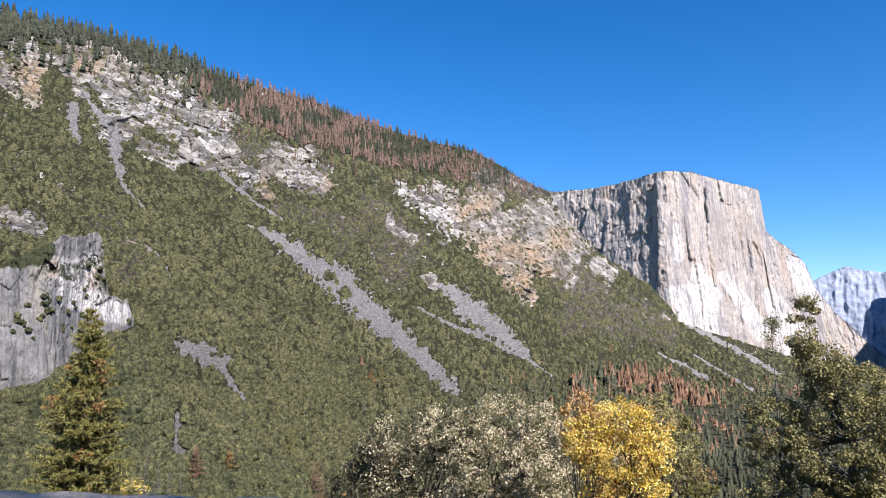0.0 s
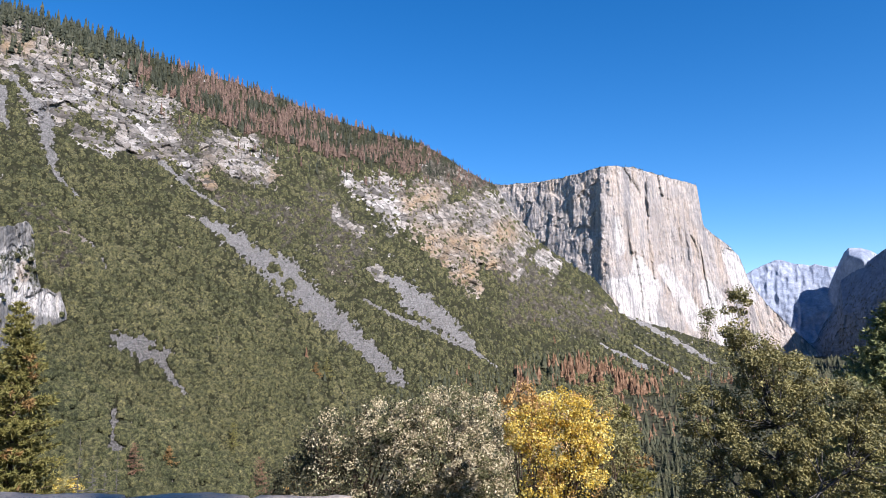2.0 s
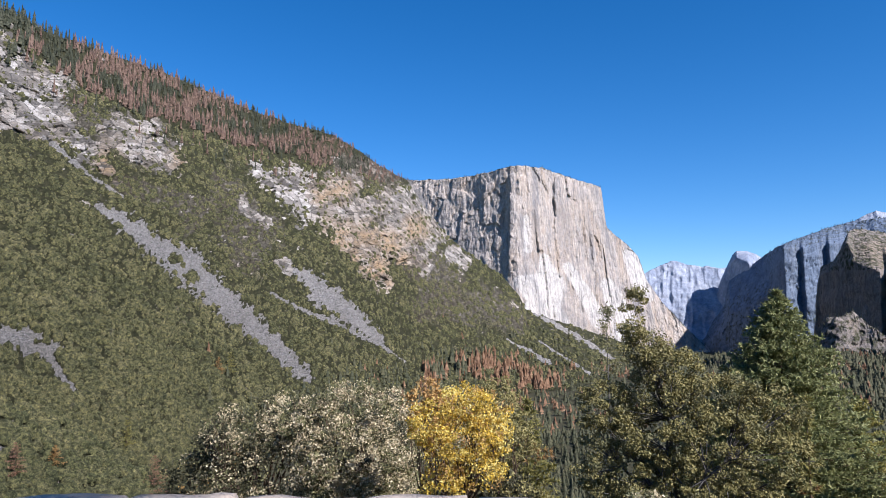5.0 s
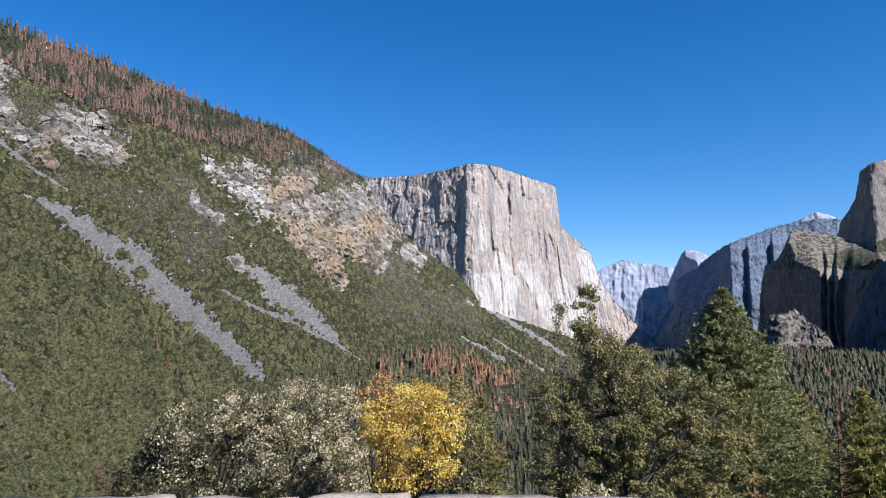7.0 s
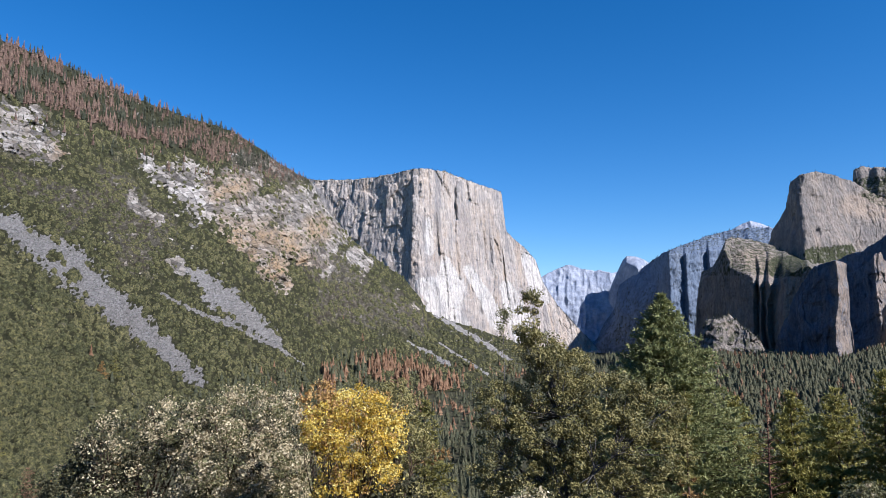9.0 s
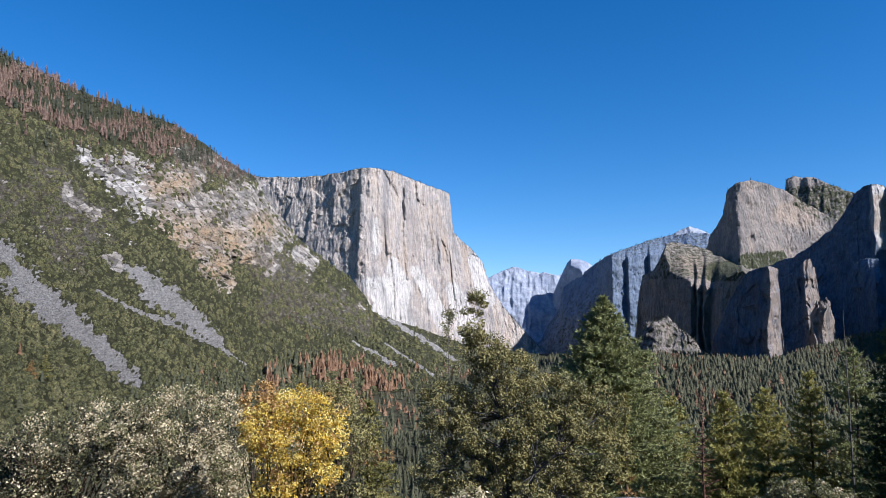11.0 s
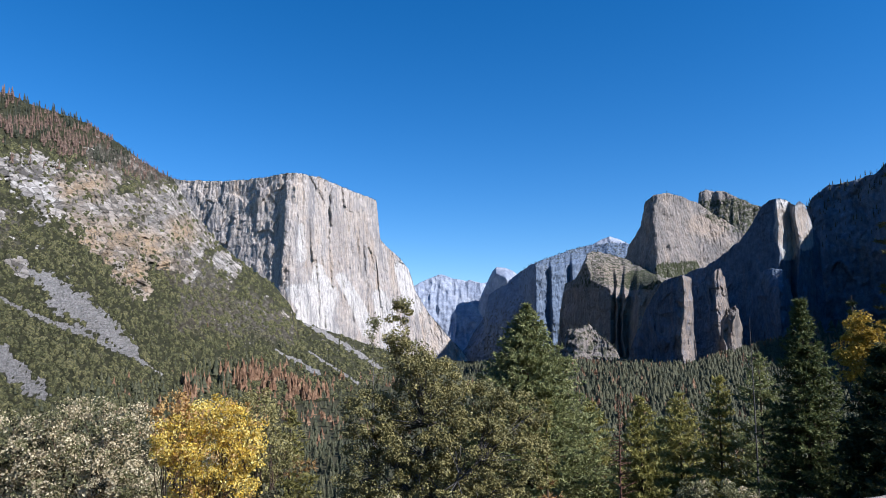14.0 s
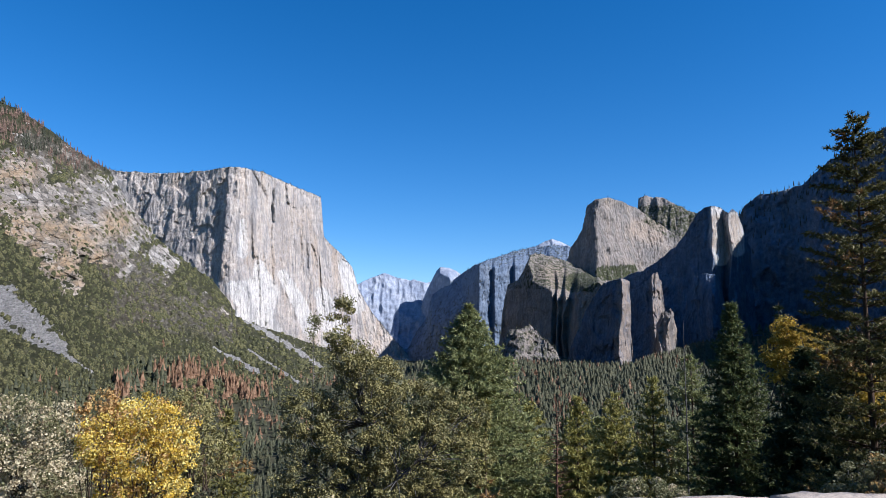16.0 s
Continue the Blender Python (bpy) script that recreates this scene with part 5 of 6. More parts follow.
def broadleaf(name, label, category, az, r, lobes, leaves, leaf, clumps, clump_r, leaf_mat, bark_mat, seed, trunk_r=0.12, limbs=14, twigs=60, extra=(), fork_at=0.35):
    """Tree or shrub: base at az, r on the ground; lobes in (right, away, height over eye) metres and radii."""
    rng = np.random.RandomState(seed)
    a = math.radians(az)
    bx, by = r * math.sin(a), r * math.cos(a)
    bz = float(ground_z(np.array([bx]), np.array([by]))[0])
    right, away = np.array([math.cos(a), -math.sin(a), 0]), np.array([math.sin(a), math.cos(a), 0])
    L = []
    for u, v, h, ru, rv, rh in lobes:
        q = right * u + away * v
        L.append((q[0], q[1], EYE + h - bz, ru, (ru + rv) / 2, rh))
    tree = thing(name, (bx, by, bz), label, category, GROUPS.get(name, ""))
    c, pts, e = crown_points(L, leaves, rng, clumps, clump_r)
    V, F = leaf_cards(pts, leaf, rng, e)
    part("crown", grid_mesh("crown", V, F, leaf_mat, smooth=False), tree, kind="stuff")
    for k, (mat, share, sd) in enumerate(extra):
        c2, p2, e2 = crown_points(L, int(leaves * share), np.random.RandomState(sd), max(6, int(clumps * share)), clump_r)
        V, F = leaf_cards(p2, leaf, rng, e2)
        part("leaves", grid_mesh("leaves", V, F, mat, smooth=False), tree, kind="stuff")
    mid = np.array(L)[:, :3].mean(0)
    fork = np.array([mid[0] * 0.15, mid[1] * 0.15, max(0.4, mid[2] * fork_at)])
    V, F = tube([(0, 0, -0.4), fork * np.array([0.4, 0.4, 0.5]), fork], [trunk_r * 1.25, trunk_r, trunk_r * 0.85], 9)
    trunk = part("trunk", grid_mesh("trunk", V, F, bark_mat), tree)
    tips = c[rng.choice(len(c), min(limbs, len(c)), replace=False)]
    wood, mids = [], []
    for tip in tips:
        m = fork * 0.45 + tip * 0.55 + rng.normal(size=3) * 0.08 * np.linalg.norm(tip - fork)
        m[2] += 0.06 * np.linalg.norm(tip - fork)
        wood.append(tube([fork, fork * 0.75 + m * 0.25, m, tip], [trunk_r * 0.7, trunk_r * 0.5, trunk_r * 0.3, trunk_r * 0.08], 5))
        mids.append(m)
    mids = np.array(mids)
    for V, F in wood:
        part("limb", grid_mesh("limb", V, F, bark_mat), trunk)
    tw = []
    for tip in c[rng.choice(len(c), min(twigs, len(c)), replace=False)]:
        k = np.argmin(np.linalg.norm(mids - tip, axis=1))
        s0 = mids[k]
        tw.append(tube([s0, (s0 + tip) / 2 + rng.normal(size=3) * 0.06, tip], [trunk_r * 0.16, trunk_r * 0.1, trunk_r * 0.04], 4))
    V, F = joined(tw)
    part("twig_tangle", grid_mesh("twig_tangle", V, F, bark_mat), tree, kind="stuff")
    return tree


def tufts(points, dirs, size, blades, rng, slim=0.1):
    """Sprays of needles: thin blades fanned round a twig's end."""
    n = len(points)
    P = np.repeat(points, blades, 0)
    D = np.repeat(dirs, blades, 0) * 0.75 + rng.normal(size=(n * blades, 3)) * 0.62
    D /= np.linalg.norm(D, axis=1, keepdims=True) + 1e-9
    W = np.cross(D, rng.normal(size=D.shape))
    W /= np.linalg.norm(W, axis=1, keepdims=True) + 1e-9
    s = (size * rng.uniform(0.6, 1.25, len(P)))[:, None]
    V = np.stack([P - W * s * slim, P + W * s * slim, P + D * s], 1).reshape(-1, 3)
    return V, np.arange(len(V)).reshape(-1, 3)


def pine(name, label, az, r, top_el, half_w, mat, seed, whorls=26, per=6, tuft=0.5, blades=9, step=0.5, start=0.12, droop=0.25, shape=0.9, open_=0.0, trunk_r=None, bark_mat=None, mix=None, slim=0.12, lean=0.0, at=None):
    """Conifer: half_w is the crown's half width in degrees low down in sight; top_el its tip."""
    rng = np.random.RandomState(seed)
    a = math.radians(az)
    bx, by = r * math.sin(a), r * math.cos(a)
    bz = float(ground_z(np.array([bx]), np.array([by]))[0])
    if at is not None:
        bx, by, bz = at
        r = math.hypot(bx, by)
    top = EYE + r * math.tan(math.radians(top_el)) - bz
    rad = r * math.radians(half_w)
    tr = trunk_r or top * 0.012
    tree = thing(name, (bx, by, bz), label, "tree", GROUPS.get(name, ""))
    bend = np.array([math.cos(a), -math.sin(a), 0]) * lean
    axis = lambda h: np.array([0, 0, h]) + bend * (h / top) ** 2 * top
    hs = np.linspace(-0.5, top, 12)
    V, F = tube([axis(h) for h in hs], [tr * max(0.05, 1 - 0.95 * max(h, 0) / top) for h in hs], 9)
    part("trunk", grid_mesh("trunk", V, F, bark_mat or M_BARK), tree)
    wood, tp, td = [], [], []
    for k in range(whorls):
        f = start + (1 - start) * (k + rng.uniform(-0.3, 0.3)) / whorls
        if f > 0.995:
            continue
        reach = rad * (1 - (f - start) / (1 - start)) ** shape
        for j in range(per):
            if rng.rand() < open_:
                continue
            ang = rng.uniform(0, 2 * math.pi)
            ln = max(0.25, reach * rng.uniform(0.55, 1.12))
            d = np.array([math.cos(ang), math.sin(ang), 0])
            up = rng.uniform(-0.05, 0.25) - droop + 0.5 * f
            p0 = axis(f * top)
            p1 = p0 + d * ln * 0.5 + np.array([0, 0, up * ln * 0.4])
            p2 = p0 + d * ln + np.array([0, 0, up * ln * 0.7 + 0.06 * ln])
            wood.append(tube([p0, p1, p2], [tr * 0.16 * (1.1 - f) + 0.012, tr * 0.1 * (1.1 - f) + 0.008, 0.006], 4))
            m = max(2, int(ln / step))
            s = np.linspace(0.22, 1.0, m)[:, None]
            q = (1 - s) ** 2 * p0 + 2 * s * (1 - s) * p1 + s * s * p2
            side = np.array([-d[1], d[0], 0])
            spread = rng.uniform(-1, 1, (m, 1)) * (1.05 - s) * ln * 0.38
            q = q + side * spread + np.array([0, 0, 1]) * rng.uniform(-0.12, 0.12, (m, 1)) * tuft * 2
            tp.append(q)
            td.append(np.broadcast_to(d * 0.8 + np.array([0, 0, 0.25]), q.shape) + side * np.sign(spread) * 0.4)
    tp, td = np.concatenate(tp), np.concatenate(td)
    V, F = joined(wood)
    part("branchwork", grid_mesh("branchwork", V, F, bark_mat or M_BARK), tree, kind="stuff")
    if mix:
        g = fbm(tp[:, 0] / 1.6 + seed, tp[:, 1] / 1.6, tp[:, 2] / 1.6, 2, seed) > mix[1]
        V, F = tufts(tp[g], td[g], tuft, blades, rng, slim)
        part("dry_needles", grid_mesh("dry_needles", V, F, mix[0], smooth=False), tree, "browned needle sprays", "stuff")
        tp, td = tp[~g], td[~g]
    V, F = tufts(tp, td, tuft, blades, rng, slim)
    part("needles", grid_mesh("needles", V, F, mat, smooth=False), tree, kind="stuff")
    return tree


def snag(name, label, az, r, top_el, seed, tr=0.14, limbs=26, reach=1.2, mat=None, lean=0.0, start=0.45, leaf_mat=None):
    rng = np.random.RandomState(seed)
    a = math.radians(az)
    bx, by = r * math.sin(a), r * math.cos(a)
    bz = float(ground_z(np.array([bx]), np.array([by]))[0])
    top = EYE + r * math.tan(math.radians(top_el)) - bz
    tree = thing(name, (bx, by, bz), label, "dead tree")
    right = np.array([math.cos(a), -math.sin(a), 0])
    axis = lambda h: np.array([0, 0, h]) + right * lean * h
    hs = np.linspace(-0.4, top, 14)
    V, F = tube([axis(h) + rng.normal(size=3) * 0.02 for h in hs], [tr * max(0.08, 1 - 0.9 * max(h, 0) / top) for h in hs], 8)
    part("trunk", grid_mesh("trunk", V, F, mat or M_GREYBARK), tree)
    wood, ends = [], []
    for k in range(limbs):
        f = rng.uniform(start, 0.98)
        ang = rng.uniform(0, 6.28)
        ln = reach * (1.1 - f) / (1.1 - start) * rng.uniform(0.3, 1.2)
        d = np.array([math.cos(ang), math.sin(ang), rng.uniform(-0.2, 0.5)])
        p0 = axis(f * top)
        wood.append(tube([p0, p0 + d * ln * 0.5, p0 + d * ln + np.array([0, 0, rng.uniform(-0.2, 0.2) * ln])], [0.035, 0.022, 0.008], 4))
        ends += [p0 + d * ln * q for q in (0.6, 0.8, 1.0)]
    if leaf_mat:
        c = np.repeat(np.array(ends), 26, 0)
        V, F = leaf_cards(c + rng.normal(size=c.shape) * 0.2, 0.075, rng)
        part("crown", grid_mesh("crown", V, F, leaf_mat, smooth=False), tree, "sparse leaf tufts", "stuff")
    V, F = joined(wood)
    part("branchwork", grid_mesh("branchwork", V, F, mat or M_GREYBARK), tree, kind="stuff")
    return tree


def deg(r, a):
    return r * math.tan(math.radians(a))


# pale shrubs and the yellow tree below the wall
broadleaf("pale_shrub", "tall shrub with dense cream and grey-green leaves", "shrub", -13.6, 21,
          [(0.2, -0.6, deg(21, -10.2), 1.5, 1.2, 1.0), (0.2, 0, deg(21, -6.6), 1.5, 1.4, 0.75), (1.2, 0.3, deg(21, -8.6), 1.2, 1.3, 1.0), (-1.2, 0.2, deg(21, -8.2), 1.0, 1.2, 0.9), (0, 0, deg(21, -11), 2.0, 1.5, 1.3), (0.3, 0, deg(21, -14), 2.1, 1.5, 1.3)],
          36000, 0.038, 460, 0.27, M_PALE, M_BARK, 3, 0.1, 22, 120, extra=((M_OLIVE, 0.6, 31), (M_DARKLEAF, 0.16, 34)))
broadleaf("pale_shrub", "rounded shrub with sparse cream leaves and dark twigs", "shrub", -21.0, 22,
          [(0.9, 0, deg(22, -7.3), 1.1, 1.2, 0.9), (-0.6, 0.2, deg(22, -8.8), 1.3, 1.2, 1.0), (0.2, 0, deg(22, -11.5), 1.9, 1.4, 1.3), (-0.9, 0, deg(22, -13.0), 1.2, 1.2, 1.0)],
          13000, 0.042, 230, 0.32, M_DARKLEAF, M_BARK, 5, 0.1, 34, 200, extra=((M_PALE, 0.5, 51), (M_OLIVE, 0.3, 52)))
broadleaf("dark_shrub", "dark green shrub below the yellow tree", "shrub", -3.0, 17, [(0.1, 0, deg(17, -12.3), 0.8, 0.6, 0.5), (-0.7, 0, deg(17, -13.2), 0.8, 0.6, 0.6), (0.8, 0, deg(17, -14), 0.8, 0.6, 0.6)],
          6000, 0.045, 90, 0.2, M_DARKLEAF, M_BARK, 14, 0.04, 14, 50, extra=((M_OAKLEAF, 0.3, 15),))
broadleaf("dark_shrub", "brown-leaved bush crowding the pale shrubs", "shrub", -24.2, 23, [(0, 0, deg(23, -9.8), 0.9, 0.9, 0.8), (-0.5, 0, deg(23, -12.5), 1.3, 1.0, 1.1)],
          6500, 0.045, 110, 0.28, M_DARKLEAF, M_BARK, 16, 0.06, 18, 80, extra=((M_PEACH, 0.12, 17), (M_PALE, 0.12, 18)))
broadleaf("yellow_tree", "small tree in bright yellow autumn leaf", "tree", -4.9, 15,
          [(0.1, 0, deg(15, -6.0), 0.62, 0.6, 0.38), (0.6, 0, deg(15, -7.6), 0.5, 0.7, 0.5), (-0.68, 0.1, deg(15, -7.9), 0.55, 0.7, 0.5), (0.05, -0.1, deg(15, -9.0), 1.05, 0.6, 0.5), (0.35, 0, deg(15, -11.2), 0.6, 0.5, 0.5), (-0.35, 0, deg(15, -12.4), 0.55, 0.5, 0.5)],
          11500, 0.031, 400, 0.16, M_YELLOW, M_BARK, 8, 0.05, 26, 110, extra=((M_PEACH, 0.14, 81), (M_GOLD, 0.12, 82)))
broadleaf("tan_sapling", "slender sapling with sparse tan-orange leaves", "tree", -8.0, 17,
          [(0.0, 0, deg(17, -5.5), 0.4, 0.4, 0.5), (0.25, 0, deg(17, -7.4), 0.6, 0.4, 0.8)], 2600, 0.045, 90, 0.18, M_PEACH, M_BARK, 9, 0.03, 14, 40)
broadleaf("pale_shrub", "grey-green shrub behind the yellow tree", "shrub", -5.6, 24,
          [(0, 0, deg(24, -6.3), 0.9, 0.9, 0.6), (0.2, 0, deg(24, -9.0), 1.2, 1.0, 1.0)], 6000, 0.045, 100, 0.3, M_OLIVE, M_BARK, 12, 0.07, 14, 50, extra=((M_PALE, 0.4, 41),))
broadleaf("oak_sapling", "dark green young oak behind the yellow tree", "tree", -1.6, 26,
          [(0, 0, deg(26, -6.0), 0.8, 0.8, 0.8), (0.3, 0, deg(26, -9.0), 1.1, 1.0, 1.2)], 6500, 0.05, 90, 0.32, M_OAKLEAF, M_BARK, 13, 0.07, 14, 50)
# the big live oak
broadleaf("live_oak", "broad live oak with dull green leaves and dark limbs", "tree", 12.5, 46,
          [(-2.4, 0, deg(46, 2.0), 0.6, 0.6, 0.8), (-2.8, 0, deg(46, 0.6), 0.9, 1.0, 1.0), (-2.2, 0, deg(46, -1.6), 1.6, 1.5, 1.3), (-0.6, -0.4, deg(46, -2.6), 1.5, 1.4, 1.2), (-0.9, 0.5, deg(46, -3.4), 2.2, 2.0, 1.6), (2.2, 0, deg(46, -5.2), 2.9, 2.4, 1.6), (5.0, 0.5, deg(46, -6.8), 2.2, 2.0, 1.8),
           (-4.4, 0, deg(46, -6.4), 2.2, 2.0, 2.0), (-1.2, -0.4, deg(46, -7.5), 3.4, 2.4, 2.4), (3.0, -0.4, deg(46, -9.6), 4.4, 2.4, 2.6), (-3.8, 0, deg(46, -11.0), 3.0, 2.2, 2.6), (1.0, 0, deg(46, -13.5), 6.0, 3, 2.4)],
          76000, 0.085, 700, 0.55, M_OAKLEAF, M_GREYBARK, 21, 0.25, 24, 260, extra=((M_OLIVE, 0.16, 22),), fork_at=0.3)
snag("thin_tree", "thin grey trunk with sparse leaf tufts beside the live oak", 7.3, 51, 1.9, 3, 0.1, 18, 1.7, lean=-0.01, start=0.72, leaf_mat=M_OLIVE)

# conifers
pine("pine", "young pine with sunlit yellow-green needles, some browned", -45.3, 58, 2.4, 4.7, M_SUNPINE, 31, whorls=50, per=12, tuft=0.32, blades=14, step=0.22, slim=0.17, droop=0.05, shape=0.7, mix=(M_BROWNPINE, 0.42))
broadleaf("yellow_bush", "small bush in yellow-green leaf", "shrub", -41.7, 50, [(0, 0, deg(50, -10.6), 0.9, 0.9, 0.7), (-0.6, 0, deg(50, -12), 1.3, 1, 1)], 2600, 0.07, 50, 0.3, M_YELLOW, M_BARK, 32, 0.06, 10, 24, extra=((M_OAKLEAF, 1.0, 33),))
pine("fir", "tall broad green fir", 19.75, 76, 2.7, 9.2, M_FIR, 41, whorls=76, per=14, tuft=0.44, blades=11, step=0.42, slim=0.2, start=0.3, droop=0.28, shape=0.95)
pine("brown_pine", "small browning pine before the fir", 21.2, 56, -4.6, 1.5, M_SUNPINE, 43, whorls=20, per=6, tuft=0.42, blades=10, step=0.35, mix=(M_BROWNPINE, 0.05))
pine("pine", "slender pine behind the yellow tree", 0.6, 62, -5.6, 4.0, M_SUNPINE, 44, whorls=24, per=7, tuft=0.5, blades=10, step=0.4, mix=(M_BROWNPINE, 0.4))
snag("dead_pine", "reddish dead pine with bare limbs", 26.9, 58, -4.9, 45, 0.17, 120, 2.2, M_REDBARK, start=0.25)
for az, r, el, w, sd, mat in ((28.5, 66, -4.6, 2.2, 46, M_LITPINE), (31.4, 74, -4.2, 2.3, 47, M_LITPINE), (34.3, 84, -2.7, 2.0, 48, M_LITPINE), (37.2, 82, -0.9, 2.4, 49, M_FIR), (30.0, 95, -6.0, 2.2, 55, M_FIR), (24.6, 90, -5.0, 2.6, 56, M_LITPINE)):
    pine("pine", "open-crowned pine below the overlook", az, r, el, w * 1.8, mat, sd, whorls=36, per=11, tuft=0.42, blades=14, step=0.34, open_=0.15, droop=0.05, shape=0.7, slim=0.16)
snag("standing_snag", "tall bare grey snag among the firs", 36.75, 78, 1.5, 50, 0.16, 10, 0.5)
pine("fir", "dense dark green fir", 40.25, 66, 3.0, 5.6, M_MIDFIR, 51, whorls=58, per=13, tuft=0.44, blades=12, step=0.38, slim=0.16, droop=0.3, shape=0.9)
pine("fir", "shaded dark green fir beside the golden oak", 45.2, 60, -0.4, 6.0, M_SHADEFIR, 52, whorls=50, per=13, tuft=0.52, blades=12, step=0.4, slim=0.16, droop=0.3, shape=0.8)
pine("fir", "fir behind the golden oak", 43.5, 98, 3.0, 4.2, M_SHADEFIR, 53, whorls=30, per=7, tuft=0.6, blades=10, step=0.5)
pine("fir", "shaded dark green fir behind the tall ponderosa", 48.0, 54, 0.8, 6.0, M_SHADEFIR, 58, whorls=46, per=13, tuft=0.5, blades=12, step=0.42, slim=0.16, droop=0.3, shape=0.8)
pine("fir", "dark green fir crowding the tall ponderosa", 51.5, 48, 2.4, 6.5, M_SHADEFIR, 59, whorls=46, per=13, tuft=0.5, blades=12, step=0.42, slim=0.16, droop=0.3, shape=0.8)
broadleaf("golden_oak", "young oak with sparse golden leaves before dark firs", "tree", 48.7, 42, [(0, 0, deg(42, -2.6), 0.9, 0.8, 0.7), (0.4, 0, deg(42, -4.4), 1.1, 0.9, 0.9)], 2600, 0.08, 60, 0.35, M_GOLD, M_GREYBARK, 60, 0.08, 12, 30)
broadleaf("golden_oak", "oak in golden-brown autumn leaf among firs", "tree", 44.2, 72, [(0, 0, deg(72, 0.5), 1.8, 1.8, 1.4), (1.5, 0, deg(72, -0.6), 1.9, 1.8, 1.5), (-0.8, 0, deg(72, -1.6), 2.2, 2.0, 1.8), (1.8, 0, deg(72, -2.8), 2.2, 2.0, 2.0)],
          15000, 0.12, 120, 0.7, M_GOLD, M_GREYBARK, 54, 0.3, 20, 50)
pine("ponderosa", "tall open ponderosa pine with tufted limbs", 49.2, 33, 16.2, 6.4, M_DARKOLIVE, 57, whorls=44, per=10, tuft=0.18, blades=12, step=0.085, open_=0.15, droop=0.12, shape=0.5, trunk_r=0.2, slim=0.16, mix=(M_BROWNPINE, 0.5))
# lone conifers and bare saplings on the lower slope


def on_slope(az, el):
    c = int(round((az + 55) / 70 * (SLOPE_NA - 1)))
    return SLOPE_P[int(np.searchsorted(SLOPE_EL[:SLOPE_NS, c], el)), c]


M_RUST = foliage("rusty_needles", (0.11, 0.06, 0.035), (0.22, 0.125, 0.075), (0.34, 0.21, 0.13), 0.5, 0.7, True, 0.15)
for az, top_el, foot_el, w, mat, label, sd in ((-37.4, -7.8, -10.2, 0.55, M_RUST, "rust-brown dead pine in the brush", 71), (-34.9, -8.3, -10.0, 0.5, M_BROWNPINE, "orange-brown dying pine in the brush", 72), (-28.3, -9.4, -12.4, 0.9, M_RUST, "tall rust-brown dead pine in the brush", 73),
                                               (-30.4, -6.7, -9.2, 0.55, M_SUNPINE, "yellowing young pine in the brush", 74), (-24.0, -2.3, -3.8, 0.35, M_BROWNPINE, "tan dying pine beside the scree", 75), (-23.2, -1.9, -3.6, 0.4, M_SUNPINE, "young green pine beside the scree", 76)):
    pine("slope_pine", label, az, 500, top_el, w * 1.5, mat, sd, whorls=13, per=6, tuft=1.3, blades=8, step=1.2, start=0.05, slim=0.16, droop=0.2, at=tuple(on_slope(az, foot_el)))
for az, r, top_el, sd, reach in ((-41.1, 44, -7.0, 77, 0.9), (-38.6, 48, -8.2, 78, 0.5), (-40.2, 46, -8.6, 79, 0.8), (-39.4, 42, -9.6, 80, 0.8)):
    snag("bare_sapling", "bare grey dead sapling below the wall", az, r, top_el, sd, 0.05, 34, reach, start=0.5)
# low shrubs beyond the wall
broadleaf("pale_shrub", "low pale green shrub beyond the wall", "shrub", 33.8, 22, [(0, 0, deg(22, -11.6), 0.95, 0.8, 0.45), (-0.6, 0, deg(22, -12.6), 0.8, 0.7, 0.5), (0.9, 0, deg(22, -12.3), 0.8, 0.7, 0.5)],
          10000, 0.035, 130, 0.17, M_OLIVE, M_BARK, 61, 0.04, 16, 50, extra=((M_PALE, 0.14, 62),))
broadleaf("olive_shrub", "low olive shrub with tan leaves by the wall", "shrub", 48.6, 14, [(0.1, 0, deg(14, -9.6), 0.55, 0.6, 0.42), (0.6, 0, deg(14, -9.4), 0.6, 0.6, 0.5), (-0.2, 0, deg(14, -11.2), 0.6, 0.6, 0.36)],
          6500, 0.03, 90, 0.13, M_OLIVE, M_BARK, 63, 0.03, 14, 40, extra=((M_PEACH, 0.25, 64),))
broadleaf("pale_shrub", "small grey-green shrub at the wall", "shrub", 9.4, 9, [(0, 0, deg(9, -13.6), 0.3, 0.3, 0.2)], 900, 0.025, 40, 0.1, M_PALE, M_BARK, 65, 0.02, 8, 16, extra=((M_OLIVE, 0.6, 66),))


# stone parapet
def stone_material():
    k = Mat("parapet_granite", 0.9, 0.2)
    p = k.pos()
    speck = k.noise(p, 60, 4, 0.7)
    big = k.noise(p, 3, 5, 0.6)
    c = k.mix(k.grey(big, 0.3, 0.7), (0.45, 0.365, 0.285), (0.62, 0.515, 0.41))
    c = k.mix(k.grey(speck, 0.55, 0.7), c, (0.2, 0.195, 0.19))
    k.color(c)
    k.bump(k.noise(p, 14, 8, 0.7), 0.02)
    return k.m


def mortar_material():
    k = Mat("mortar", 0.95, 0.1)
    n = k.noise(k.pos(), 12, 6, 0.7)
    k.color(k.ramp(n, [(0.3, (0.12, 0.115, 0.11)), (0.7, (0.24, 0.23, 0.215))]))
    k.bump(n, 0.01)
    return k.m


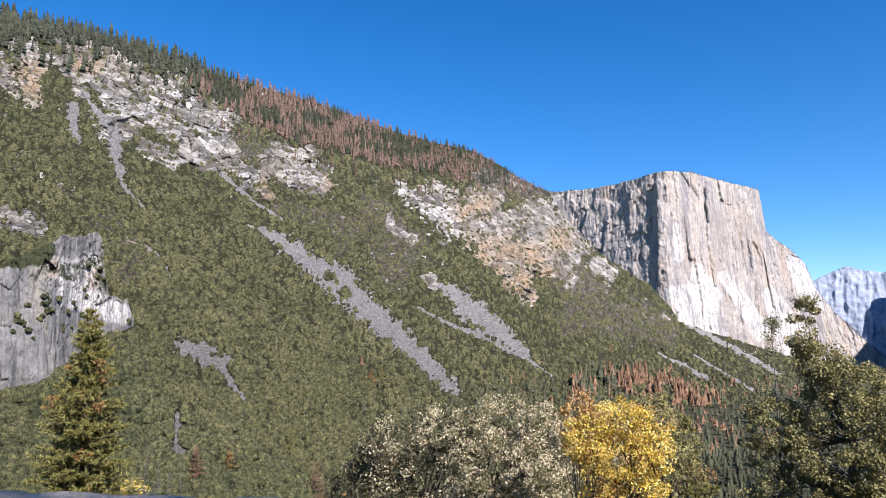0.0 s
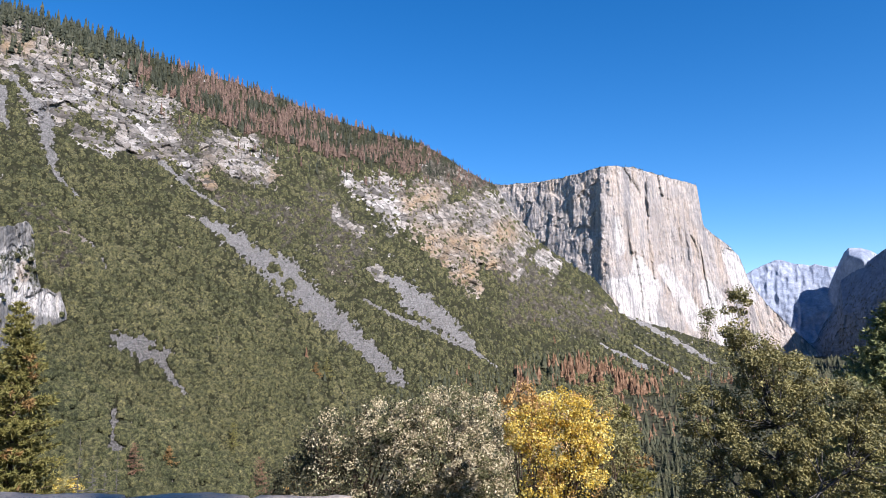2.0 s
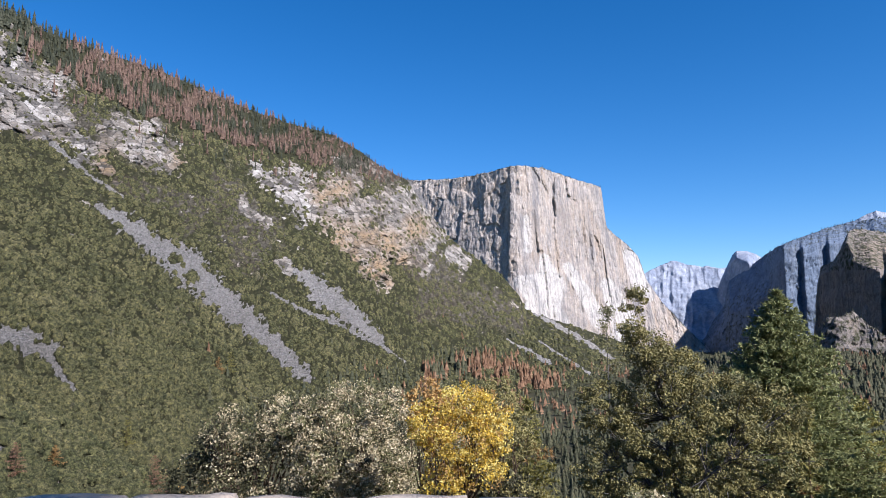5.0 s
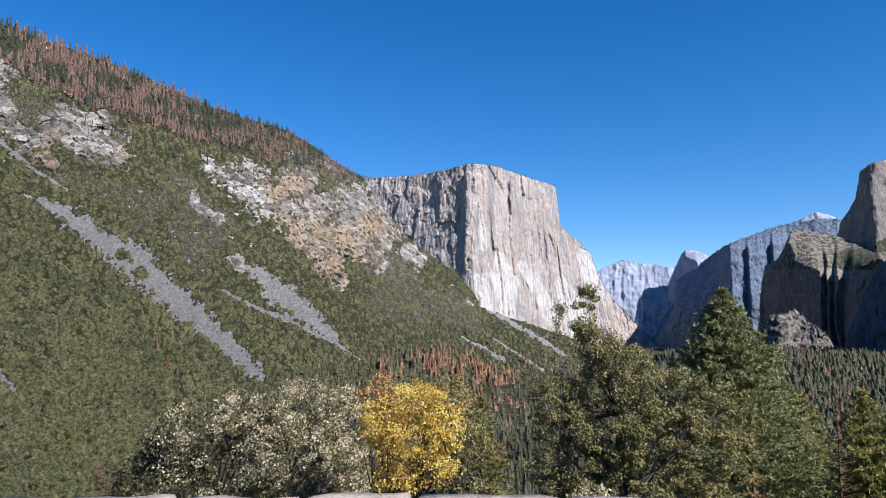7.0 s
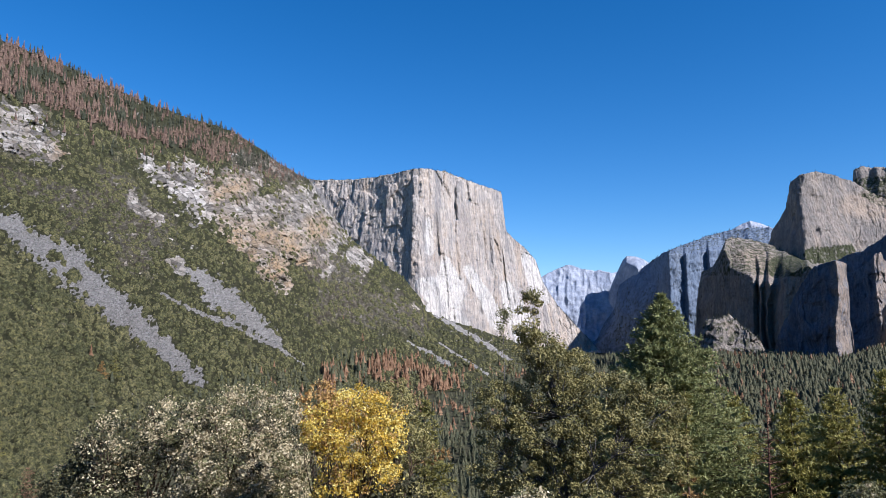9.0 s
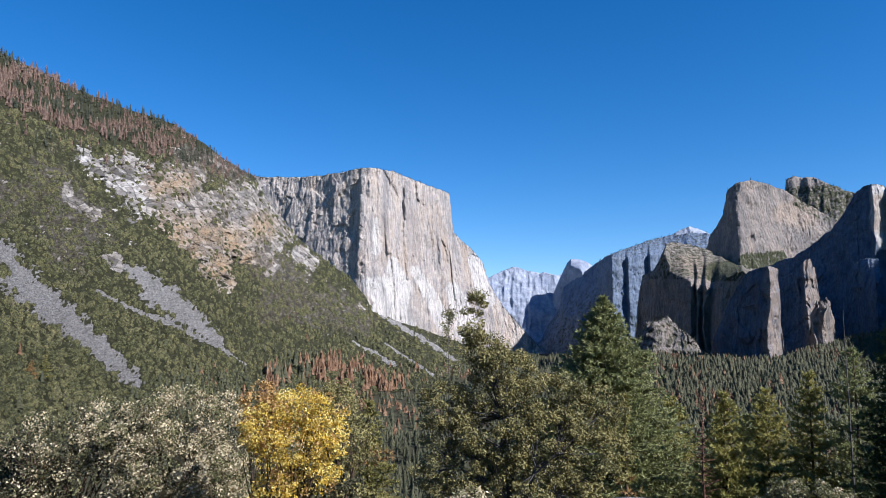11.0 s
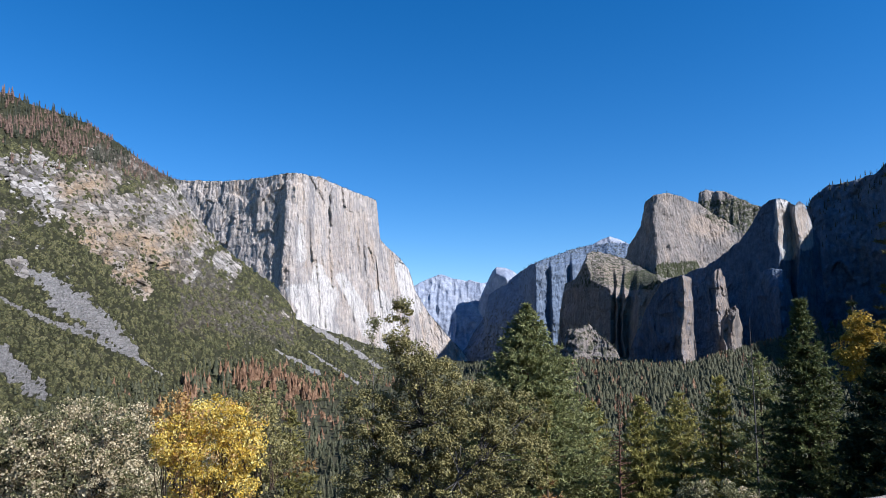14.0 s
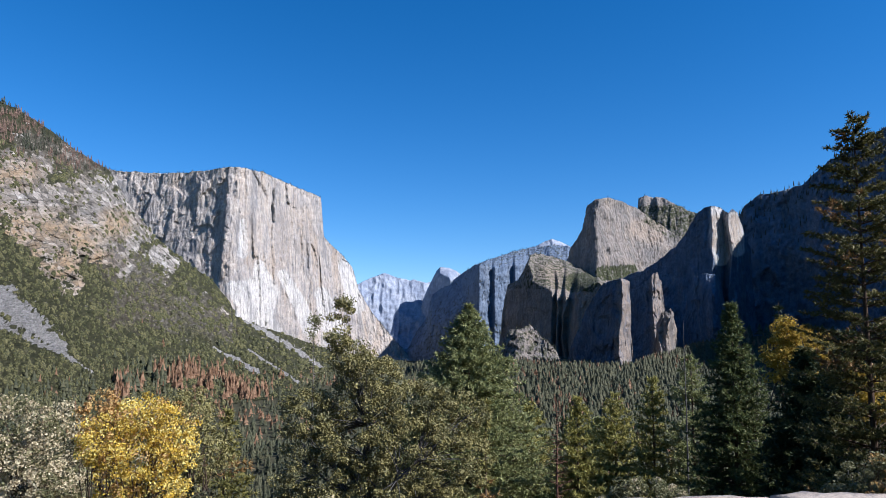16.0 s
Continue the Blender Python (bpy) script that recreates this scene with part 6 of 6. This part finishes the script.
def parapet():
    m_stone, m_mortar = stone_material(), mortar_material()
    rng = np.random.RandomState(77)
    wall = thing("parapet_wall", (0, 3.2, 0), "rough granite block parapet along the overlook's edge", "wall")
    wall["kind"] = "structure"
    top = 0.878
    line = lambda x: 2.9 - 0.036 * x * x
    xs = np.linspace(-6.0, 6.0, 41)
    V = []
    for x in xs:
        y = line(x) - 3.2
        for dy, z in ((-0.17, -0.15), (-0.17, top - 0.2), (0.17, top - 0.2), (0.17, -0.6)):
            V.append((x, y + dy, z))
    F = []
    for i in range(40):
        for j in range(4):
            F.append((i * 4 + j, i * 4 + (j + 1) % 4, (i + 1) * 4 + (j + 1) % 4, (i + 1) * 4 + j))
    part("core", grid_mesh("core", V, F, m_mortar, smooth=False), wall)

    def block(x0, x1, z0, z1, depth, name):
        bm = bmesh.new()
        bmesh.ops.create_cube(bm, size=1)
        bmesh.ops.subdivide_edges(bm, edges=bm.edges[:], cuts=5, use_grid_fill=True)
        sd = rng.uniform(0, 99)
        for v in bm.verts:
            p = v.co * 2
            q = p.copy()
            m = max(abs(p.x), abs(p.y), abs(p.z))
            ln = (abs(p.x) ** 14 + abs(p.y) ** 14 + abs(p.z) ** 14) ** (1 / 14)
            q = p / ln * m if ln else p
            n = noise.noise_vector(Vector((p.x * 1.3 + sd, p.y * 1.3, p.z * 1.3))) + 0.5 * noise.noise_vector(Vector((p.x * 3.3 + sd, p.y * 3.3, p.z * 3.3)))
            x = (x0 + x1) / 2 + q.x * (x1 - x0) / 2 + n.x * 0.025
            y = q.y * depth / 2 + n.y * 0.025
            z = (z0 + z1) / 2 + q.z * (z1 - z0) / 2 + n.z * 0.022
            v.co = (x, line(x) - 3.2 + y, z)
        for f in bm.faces:
            f.smooth = True
        me = bpy.data.meshes.new(name)
        bm.to_mesh(me)
        bm.free()
        me.materials.append(m_stone)
        part(name, me, wall)

    x = -6.0
    while x < 6.0:
        w = rng.uniform(0.45, 0.95)
        h = rng.uniform(-0.006, 0.012)
        block(x, x + w - 0.015, top - 0.2, top + h, 0.47, "coping_stone")
        x += w
    for row in range(3):
        x = -6.0 + rng.uniform(-0.2, 0.2)
        while x < 6.0:
            w = rng.uniform(0.3, 0.6)
            block(x, x + w - 0.02, top - 0.2 - 0.24 * (row + 1) + 0.02, top - 0.2 - 0.24 * row, 0.40, "stone")
            x += w


parapet()
# an unseen tall pine, added behind the overlook to cast shade on the parapet
pine("shade_pine", "tall unseen pine added to shade the parapet", 134.3, 15.3, 54, 12, M_SUNPINE, 91, whorls=24, per=10, tuft=0.5, blades=16, step=0.3, start=0.5, droop=0.1, shape=0.5)
